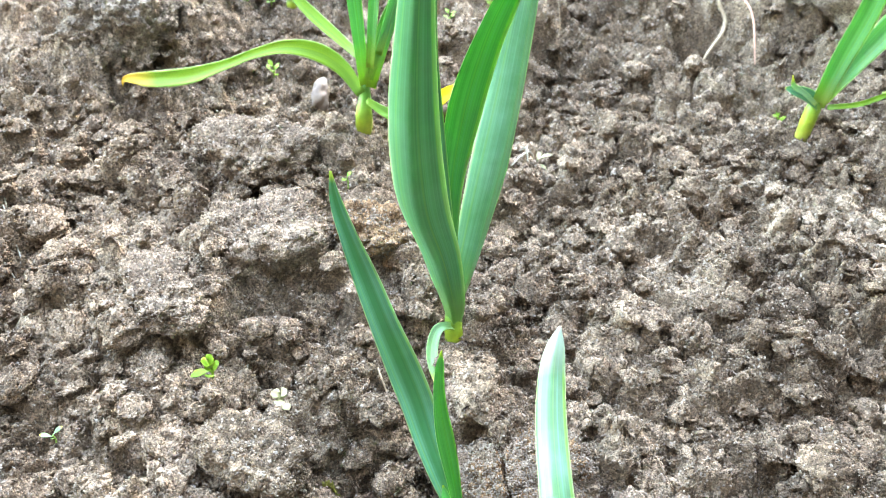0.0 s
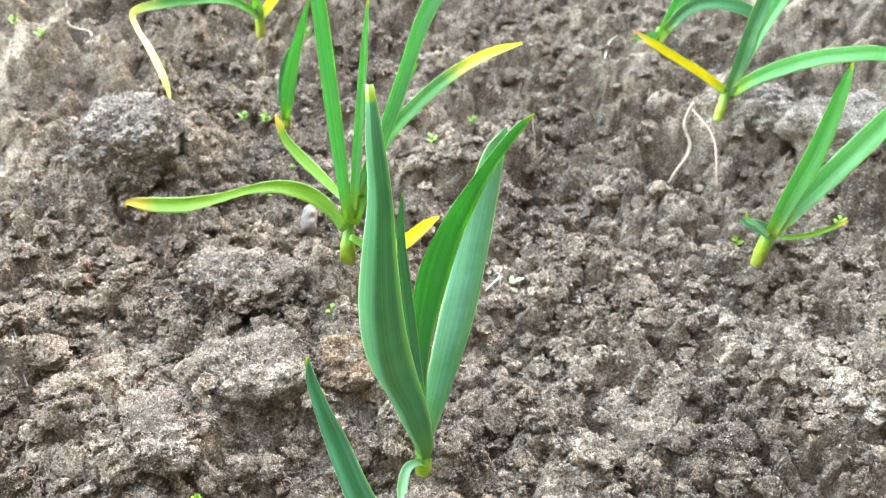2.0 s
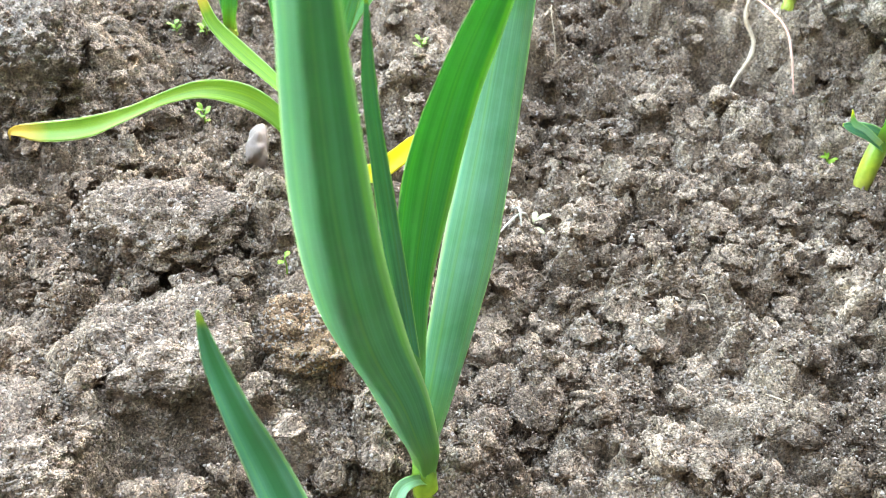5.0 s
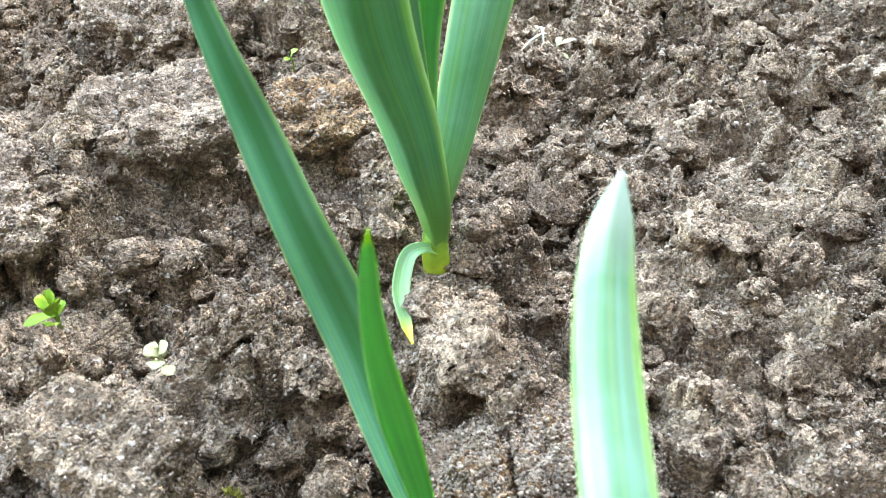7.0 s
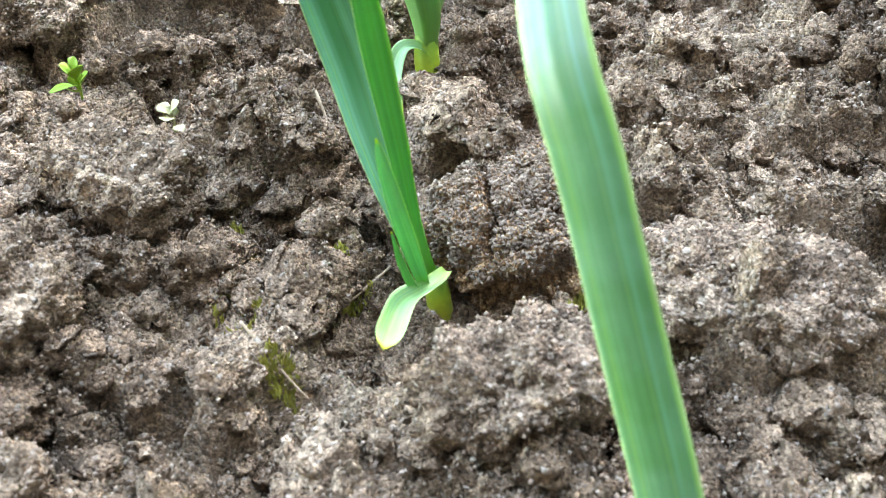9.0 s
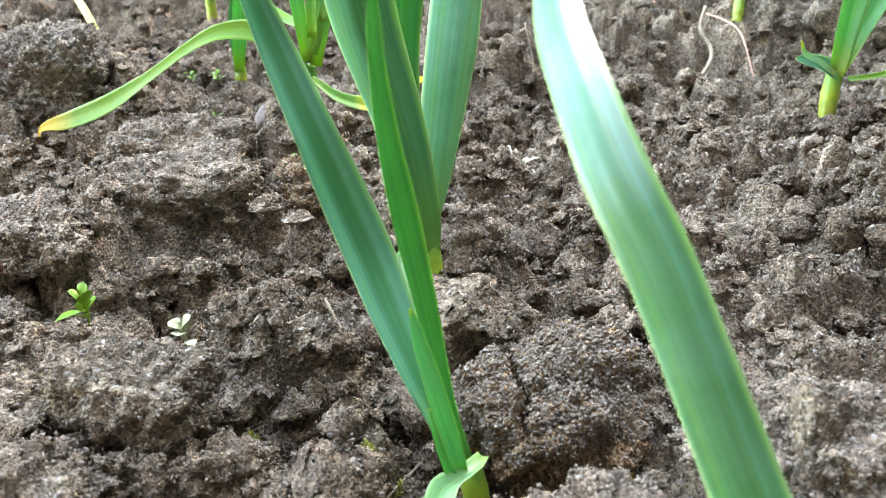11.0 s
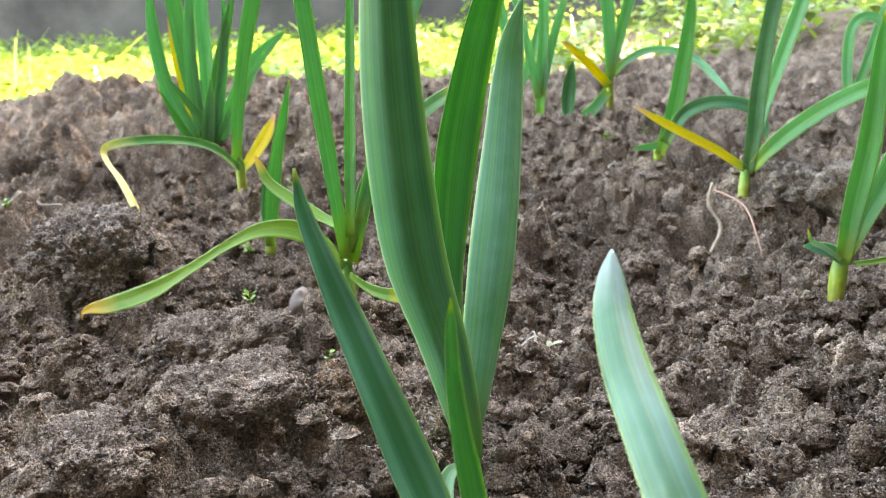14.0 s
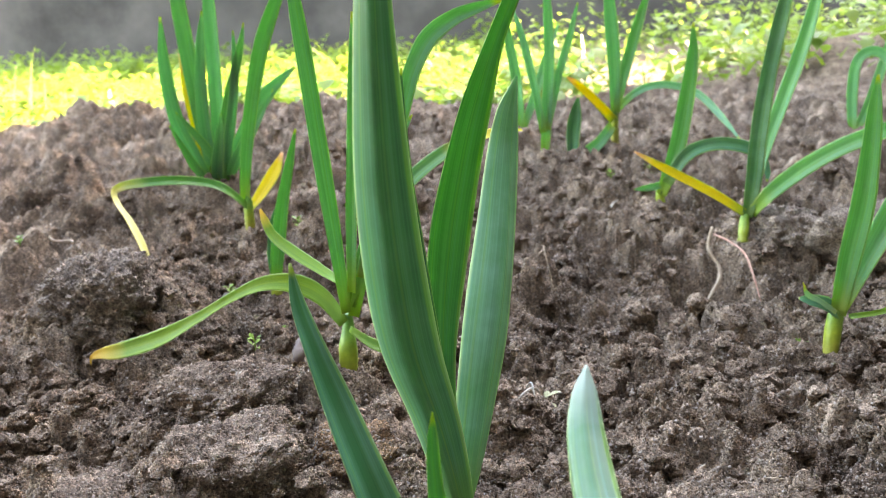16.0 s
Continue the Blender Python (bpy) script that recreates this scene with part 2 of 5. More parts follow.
# ---- ground ----
def rnd(ix, iy, seed):
    h = (ix.astype(np.int64) * 374761393 + iy.astype(np.int64) * 668265263 + seed * 1442695041) & 0x7fffffff
    h = ((h ^ (h >> 13)) * 1274126177) & 0x7fffffff
    h = ((h ^ (h >> 16)) * 461845907) & 0x7fffffff
    return ((h ^ (h >> 15)) & 0xffff) / 65535.0


def smooth(x, y, cell, seed):
    """Value noise, -1 to 1."""
    u, v = x / cell, y / cell
    ix, iy = np.floor(u), np.floor(v)
    fx, fy = u - ix, v - iy
    fx, fy = fx * fx * (3 - 2 * fx), fy * fy * (3 - 2 * fy)
    a, b = rnd(ix, iy, seed), rnd(ix + 1, iy, seed)
    c, d = rnd(ix, iy + 1, seed), rnd(ix + 1, iy + 1, seed)
    return 2 * ((a * (1 - fx) + b * fx) * (1 - fy) + (c * (1 - fx) + d * fx) * fy) - 1


def crumbs(x, y, cell, seed, squash):
    """A pile of rounded crumbs: the highest of the domes that cover a point."""
    u = x / cell + 0.42 * smooth(x, y, cell * 0.6, seed + 7) + 0.22 * smooth(x, y, cell * 0.27, seed + 9)
    v = y / cell + 0.42 * smooth(x, y, cell * 0.6, seed + 8) + 0.22 * smooth(x, y, cell * 0.27, seed + 10)
    ix, iy = np.floor(u), np.floor(v)
    top = np.zeros_like(u)
    for dx in (-1, 0, 1):
        for dy in (-1, 0, 1):
            jx, jy = ix + dx, iy + dy
            r = 0.34 + 0.40 * rnd(jx, jy, seed + 3)
            d2 = (u - jx - rnd(jx, jy, seed + 1)) ** 2 + (v - jy - rnd(jx, jy, seed + 2)) ** 2
            top = np.maximum(top, np.sqrt(np.maximum(r * r - d2, 0)) + 0.25 * (rnd(jx, jy, seed + 4) - 0.5) * (d2 < r * r))
    return top * cell * squash


def grad(x, y, cell, seed):
    """Gradient noise, about -1 to 1."""
    u, v = x / cell, y / cell
    ix, iy = np.floor(u), np.floor(v)
    fx, fy = u - ix, v - iy
    wx, wy = fx ** 3 * (fx * (fx * 6 - 15) + 10), fy ** 3 * (fy * (fy * 6 - 15) + 10)

    def corner(dx, dy):
        a = 6.2832 * rnd(ix + dx, iy + dy, seed)
        return np.cos(a) * (fx - dx) + np.sin(a) * (fy - dy)
    low = corner(0, 0) * (1 - wx) + corner(1, 0) * wx
    high = corner(0, 1) * (1 - wx) + corner(1, 1) * wx
    return 1.5 * (low * (1 - wy) + high * wy)


def billow(x, y, cell, seed):
    """Rounded lumps between sharp creases, 0 to 1."""
    wx = x + 0.35 * cell * grad(x, y, cell * 0.8, seed + 5)
    wy = y + 0.35 * cell * grad(x, y, cell * 0.8, seed + 6)
    return np.abs(grad(wx, wy, cell, seed))


def bump_at(x, y, cx, cy, r, h):
    return h * np.exp(-((x - cx) ** 2 + (y - cy) ** 2) / (r * r))


def step_down(a):
    return 1 / (1 + np.exp(np.clip(a, -60, 60)))


def bed(x, y):
    """The bed's broad shape, without its crumbs."""
    t = np.clip((y - 0.48) / 0.37, 0, 1)
    z = -0.003 + 0.037 * t * t * (3 - 2 * t) + 0.003 * smooth(x, y, 0.16, 51)
    z = z - 0.035 * step_down((x + 0.33 + 0.1 * (y - 0.5)) / 0.03) * np.clip((0.85 - y) / 0.25, 0, 1)
    z = z - 0.06 * step_down(-(y - 1.50) / 0.05)
    for cx, cy, r, h in ((0.19, 0.65, 0.05, 0.012), (-0.02, 0.395, 0.045, 0.014), (-0.14, 0.30, 0.05, 0.007), (-0.065, 0.20, 0.045, 0.006),
                         (0.06, 0.41, 0.04, -0.008), (0.24, 0.43, 0.06, -0.011), (0.15, 0.28, 0.05, -0.005), (0.036, 0.152, 0.016, -0.010),
                         (0.02, 0.515, 0.035, 0.010), (-0.17, 0.54, 0.05, 0.010), (0.24, 0.585, 0.04, 0.018), (0.205, 0.54, 0.028, -0.024),
                         (0.14, 0.56, 0.05, -0.008), (0.068, 0.332, 0.011, -0.016), (-0.005, 0.182, 0.013, -0.014), (-0.06, 0.47, 0.02, -0.012),
                         (-0.06, 0.375, 0.03, 0.007), (-0.012, 0.306, 0.017, 0.008), (0.062, 0.120, 0.018, 0.007), (0.108, 0.152, 0.024, 0.008),
                         (-0.018, 0.215, 0.016, 0.006), (0.090, 0.222, 0.014, 0.005), (-0.062, 0.132, 0.02, 0.008), (-0.12, 0.23, 0.022, 0.008),
                         (0.34, 0.55, 0.05, 0.022), (0.34, 0.41, 0.04, 0.014), (0.028, 0.128, 0.013, -0.012), (0.049, 0.149, 0.011, -0.014), (-0.25, 1.15, 0.25, 0.025), (0.9, 1.7, 0.35, 0.12), (-0.45, 1.20, 0.12, 0.022), (-0.10, 1.28, 0.10, 0.015), (0.35, 1.30, 0.15, 0.02),
                         (-0.078, 0.295, 0.050, 0.021), (-0.088, 0.242, 0.028, 0.014), (-0.048, 0.170, 0.016, 0.006), (0.050, 0.287, 0.028, 0.009), (0.146, 0.225, 0.020, 0.009),
                         (0.108, 0.495, 0.035, -0.013), (0.242, 0.590, 0.022, 0.010), (0.214, 0.548, 0.024, -0.030), (0.098, 0.172, 0.013, -0.016), (0.060, 0.147, 0.013, -0.012), (0.078, 0.152, 0.012, -0.010), (-0.195, 0.510, 0.035, 0.011), (0.008, 0.242, 0.018, -0.006), (-0.170, 0.355, 0.03, -0.006)):
        z = z + bump_at(x, y, cx, cy, r, h)
    return z


def roughness(x, y):
    path = step_down((x + 0.30 + 0.1 * (y - 0.5)) / 0.02) * np.clip((0.70 - y) / 0.12, 0, 1) * np.clip((y - 0.3) / 0.1, 0, 1)
    lawn = step_down(-(y - 1.6) / 0.1)
    return 1 - 0.85 * np.maximum(path, lawn)


# places where the soil lies at a known height: round stems and seedlings (x, y, height, reach)
EARTHED = ((0.0290, 0.2500, -0.006, 0.011), (-0.0234, 0.3850, 0.018, 0.016), (0.2390, 0.4350, -0.013, 0.016), (0.2360, 0.5730, 0.013, 0.014),
           (0.0370, 0.1600, -0.015, 0.009), (-0.1300, 0.6580, 0.024, 0.016), (0.1390, 0.8690, 0.028, 0.02), (0.2050, 0.8830, 0.044, 0.02),
           (0.1900, 0.6500, 0.027, 0.016), (-0.0920, 0.5570, 0.0, 0.014), (0.0215, 0.2220, -0.011, 0.009), (-0.0400, 0.2060, 0.001, 0.012),
           (-0.0700, 0.2170, 0.005, 0.012), (-0.0300, 0.3560, -0.003, 0.009), (0.0680, 0.4050, -0.010, 0.011), (0.0300, 0.1250, -0.010, 0.012),
           (-0.1370, 0.2970, 0.004, 0.011), (0.1440, 0.2940, -0.009, 0.02), (-0.0050, 0.1340, -0.006, 0.010), (0.0860, 0.0570, -0.018, 0.012))


def soil_height(x, y):
    """The bed with its crumbs: heaps of heaps, from hand-sized clods down to grains of two millimetres."""
    lump = np.clip(0.75 - 1.4 * (x - 0.02) + 0.5 * smooth(x, y, 0.09, 61), 0.55, 1.0)
    loose = np.clip(0.5 + 1.2 * smooth(x, y, 0.045, 62), 0, 1)
    near = np.clip((1.6 - y) / 0.6, 0.0, 1.0) * np.clip((0.85 - np.abs(x - 0.03)) / 0.45, 0.0, 1.0)
    pile = 0.75 * crumbs(x, y, 0.075, 401, 0.36) + lump * (0.020 * billow(x, y, 0.055, 101) + 1.15 * crumbs(x, y, 0.036, 11, 0.52)) + 0.004 * billow(x, y, 0.027, 102)
    pile = pile + (0.4 + 0.6 * near) * (1.05 + 0.75 * loose) * crumbs(x, y, 0.0165, 21, 0.78)
    pile = pile + near * (1.2 - 0.35 * np.clip((y - 0.4) / 0.2, 0, 1)) * (crumbs(x, y, 0.0078, 31, 0.72) + 0.75 * crumbs(x, y, 0.0042, 41, 0.6))
    fine = np.clip((0.62 - y) / 0.15, 0.0, 1.0)
    pile = pile + fine * 0.8 * crumbs(x, y, 0.0024, 51, 0.6)
    z = bed(x, y) + roughness(x, y) * (pile - 0.0312 - 0.0018 * near - 0.0006 * fine)
    for cx, cy, cz, r in EARTHED:
        w = 0.8 * np.exp(-((x - cx) ** 2 + (y - cy) ** 2) / (r * r))
        z = z + w * (cz - z)
    return z


def ground_z(x, y):
    return float(soil_height(np.array([x], float), np.array([y], float))[0])


def spread(dense_from, dense_to, step, low, high, grow_low, grow_high, fine_low, fine_high):
    """Coordinates that are dense in the middle and grow outwards, faster past the fine stretch on each side."""
    mid = list(np.arange(dense_from, dense_to, step))
    d, p = step, mid[-1]
    while p < high:
        d *= grow_high if p < fine_high else 1.15
        p += d
        mid.append(p)
    d, p, left = step, mid[0], []
    while p > low:
        d *= grow_low if p > fine_low else 1.15
        p -= d
        left.append(p)
    return np.array(left[::-1] + mid)


def mesh_object(name, verts, quads, mat, shade=True):
    me = bpy.data.meshes.new(name)
    me.vertices.add(len(verts))
    me.vertices.foreach_set("co", np.asarray(verts, np.float32).ravel())
    k = quads.shape[1]
    me.loops.add(quads.size)
    me.loops.foreach_set("vertex_index", quads.astype(np.int32).ravel())
    me.polygons.add(len(quads))
    me.polygons.foreach_set("loop_start", np.arange(0, quads.size, k, dtype=np.int32))
    me.polygons.foreach_set("use_smooth", np.full(len(quads), shade))
    me.update(calc_edges=True)
    me.materials.append(mat)
    return new(name, me)


gx = spread(-0.17, 0.24, 0.0011, -40, 40, 1.010, 1.010, -0.6, 0.7)
gy = spread(0.10, 0.38, 0.0011, -40, 60, 1.05, 1.0075, 0.0, 1.5)
X, Y = np.meshgrid(gx, gy)
Z = soil_height(X, Y)
near = roughness(X, Y) * np.clip((1.5 - Y) / 0.3, 0, 1)
X = X + near * (0.0020 * grad(X, Y, 0.013, 201) + 0.0008 * grad(X, Y, 0.0045, 205))
Y = Y + near * (0.0020 * grad(X, Y, 0.013, 203) + 0.0008 * grad(X, Y, 0.0045, 207))
grain = np.random.RandomState(2).normal(0, 1, (3,) + X.shape) * near * np.clip((0.8 - Y) / 0.2, 0, 1)
X, Y, Z = X + 0.00022 * grain[0], Y + 0.00022 * grain[1], Z + 0.00030 * grain[2]
nx, ny = len(gx), len(gy)
idx = np.arange(nx * ny).reshape(ny, nx)
quads = np.stack([idx[:-1, :-1], idx[:-1, 1:], idx[1:, 1:], idx[1:, :-1]], -1).reshape(-1, 4)
tagged(mesh_object("ground", np.stack([X, Y, Z], -1).reshape(-1, 3), quads, SOIL), "crumbly grey-brown garden soil, loosely dug and dry", "soil", kind="structure")


# ---- helpers for things ----
def part(name, bm, mat, parent, label=""):
    me = bpy.data.meshes.new(name)
    bm.to_mesh(me)
    bm.free()
    for p in me.polygons:
        p.use_smooth = True
    me.materials.append(mat)
    ob = new(name, me)
    ob.parent = parent
    return tagged(ob, label)


def catmull(points, n):
    """n points along a smooth curve through rows of numbers, and how far along each lies (0 to 1)."""
    p = np.array(points, float)
    p = np.vstack([2 * p[0] - p[1], p, 2 * p[-1] - p[-2]])
    out = []
    for k in np.linspace(0, len(p) - 3 - 1e-6, n):
        i = int(k)
        t = k - i
        a, b, c, d = p[i:i + 4]
        out.append(0.5 * (2 * b + (c - a) * t + (2 * a - 5 * b + 4 * c - d) * t * t + (3 * b - a - 3 * c + d) * t ** 3))
    return np.array(out)


def leaf_mesh(points, face, fold, thick=0.0007, n=44, across=9):
    """A strap leaf through points (x, y, z, width, all in mm): folded along its keel, edges thin, foot to tip.
    face: the way the upper side looks, or two of them, at the foot and at the tip."""
    c = catmull(points, n) / 1000.0
    mid, width = c[:, :3], np.maximum(c[:, 3], 0.0004)
    tangent = np.gradient(mid, axis=0)
    tangent /= np.linalg.norm(tangent, axis=1)[:, None]
    length = np.r_[0, np.cumsum(np.linalg.norm(np.diff(mid, axis=0), axis=1))]
    face = np.array(face, float)
    if face.ndim == 1:
        face = np.stack([face, face])
    along = np.linspace(0, 1, n)[:, None]
    face = face[0] * (1 - along) + face[1] * along
    bm = bmesh.new()
    uv = bm.loops.layers.uv.new("uv")
    rings, coords = [], {}
    for i in range(n):
        normal = face[i] - tangent[i] * np.dot(face[i], tangent[i])
        normal /= max(np.linalg.norm(normal), 1e-6)
        side = np.cross(tangent[i], normal)
        ring = []
        for layer in (1, -1):
            for j in range(across):
                s = 2 * j / (across - 1) - 1
                ripple = 0.02 * math.sin(31 * length[i] * 3 + 2.1 * s) * s * s
                lift = fold * width[i] * (abs(s) ** 1.35 - 0.45) + ripple * width[i]
                t = layer * 0.5 * thick * (1 - 0.8 * abs(s)) * min(1.0, width[i] / 0.004)
                t += layer * 0.0004 * max(0.0, 1 - abs(s) * 5) * (fold < 0) * min(1.0, width[i] / 0.01)
                p = mid[i] + side * (s * width[i] * 0.5) + normal * (lift + t)
                v = bm.verts.new(p)
                coords[v] = (j / (across - 1), length[i] / length[-1])
                ring.append(v)
        rings.append(ring)
    order = list(range(across)) + [across + j for j in reversed(range(across))]
    for a, b in zip(rings, rings[1:]):
        for p, q in zip(order, order[1:] + order[:1]):
            f = bm.faces.new((a[p], a[q], b[q], b[p]))
            for l in f.loops:
                l[uv].uv = coords[l.vert]
    for ring in (rings[0], rings[-1]):
        f = bm.faces.new([ring[k] for k in order])
        for l in f.loops:
            l[uv].uv = coords[l.vert]
    bmesh.ops.recalc_face_normals(bm, faces=bm.faces)
    return bm


def tube_mesh(points, n=24, sides=12, wobble=0.0, seed=0):
    """A tube through points (x, y, z, thickness, all in mm)."""
    c = catmull(points, n) / 1000.0
    tangent = np.gradient(c[:, :3], axis=0)
    bm = bmesh.new()
    rings = []
    for i in range(n):
        t = Vector(tangent[i]).normalized()
        side = t.orthogonal() if abs(t.z) > 0.9 else t.cross(Vector((0, 0, 1)))
        side.normalize()
        other = t.cross(side)
        ring = []
        for k in range(sides):
            a = 2 * math.pi * k / sides
            r = max(c[i, 3], 0.0001) * 0.5 * (1 + wobble * noise.noise(Vector((k * 0.9, i * 0.5, seed))))
            ring.append(bm.verts.new(Vector(c[i, :3]) + side * (math.cos(a) * r) + other * (math.sin(a) * r)))
        rings.append(ring)
    for a, b in zip(rings, rings[1:]):
        for k in range(sides):
            bm.faces.new((a[k], a[(k + 1) % sides], b[(k + 1) % sides], b[k]))
    bm.faces.new(rings[0][::-1])
    bm.faces.new(rings[-1])
    bmesh.ops.recalc_face_normals(bm, faces=bm.faces)
    return bm


def crumbs3(p, cell, seed):
    """Domes in space, 0 to 1: one for each cell, for lumps of soil."""
    q = p / cell
    q = q + 0.3 * np.stack([smooth(q[:, 1] * 1.7 + 9, q[:, 2] * 1.7, 1.0, seed + 5), smooth(q[:, 0] * 1.7, q[:, 2] * 1.7 + 5, 1.0, seed + 6), smooth(q[:, 0] * 1.7 + 3, q[:, 1] * 1.7, 1.0, seed + 7)], -1)
    base = np.floor(q)
    top = np.zeros(len(p))
    for dx in (-1, 0, 1):
        for dy in (-1, 0, 1):
            for dz in (-1, 0, 1):
                j = base + (dx, dy, dz)
                k = j[:, 0] + 57 * j[:, 2]
                c = j + np.stack([rnd(k, j[:, 1], seed), rnd(k, j[:, 1], seed + 1), rnd(k, j[:, 1], seed + 2)], -1)
                r = 0.45 + 0.35 * rnd(k, j[:, 1], seed + 3)
                top = np.maximum(top, np.sqrt(np.maximum(r * r - ((q - c) ** 2).sum(1), 0)))
    return top


def lump_mesh(size, seed, level=5, rough=1.0, angular=0.0, crack=False):
    """A crumbly lump of soil about its middle; size: half-axes in metres."""
    bm = bmesh.new()
    bmesh.ops.create_icosphere(bm, subdivisions=level, radius=1)
    d = np.array([v.co for v in bm.verts])
    d /= np.linalg.norm(d, axis=1)[:, None]
    m = np.abs(d).max(1)[:, None]
    e = d * (1 - angular) + d / m * 0.8 * angular
    o = seed * 1.37
    k = 1 + 0.20 * smooth(d[:, 0] + o, d[:, 1] + d[:, 2] * 0.7, 0.8, seed) + 0.14 * smooth(d[:, 1] + o, d[:, 2] - d[:, 0] * 0.6, 0.45, seed + 1)
    q = e * np.array(size) * k[:, None]
    h = 0.0050 * crumbs3(q + o, 0.0085, seed + 11) + 0.0040 * crumbs3(q + o, 0.0040, seed + 23) + 0.0026 * crumbs3(q + o, 0.0021, seed + 31)
    q = q + d * ((h - 0.004) * rough * min(1.0, min(size) / 0.009))[:, None]
    if crack:
        line = q[:, 0] + 0.0125 + 0.0018 * smooth(q[:, 1] * 260, q[:, 1] * 0 + 0.5, 1.0, 5)
        reach = np.clip((q[:, 1] + 0.019) / 0.006, 0, 1) * np.clip((0.017 - q[:, 1]) / 0.004, 0, 1)
        q -= d * (0.013 * np.exp(-(line / 0.0011) ** 2) * np.clip(d[:, 2] / 0.25, 0, 1) * reach)[:, None]
    for v, c in zip(bm.verts, q):
        v.co = c
    return bm


def empty_thing(name, at, label, category, group=""):
    ob = new(name)
    ob.empty_display_size = 0.02
    ob.location = at
    bpy.context.view_layer.update()
    return tagged(ob, label, category, group)


def garlic(at, label, stem, leaves, stem_label="pale yellow-green stem"):
    """A garlic plant: an upright stem and strap leaves, each a part. Points are in mm in the world."""
    plant = empty_thing("garlic_plant", [c / 1000 for c in at], label, "garlic plant", "garlic plants in the bed")
    inv = Matrix.Translation([-c / 1000 for c in at])
    s = part("stem", tube_mesh(stem, 20, 16, 0.06, at[0]), STALK, plant, stem_label)
    s.matrix_basis = inv
    for (fold, face, points), mat, leaf_label in leaves:
        l = part("leaf", leaf_mesh(points, face, fold), mat, plant, leaf_label)
        l.matrix_basis = inv
    return plant


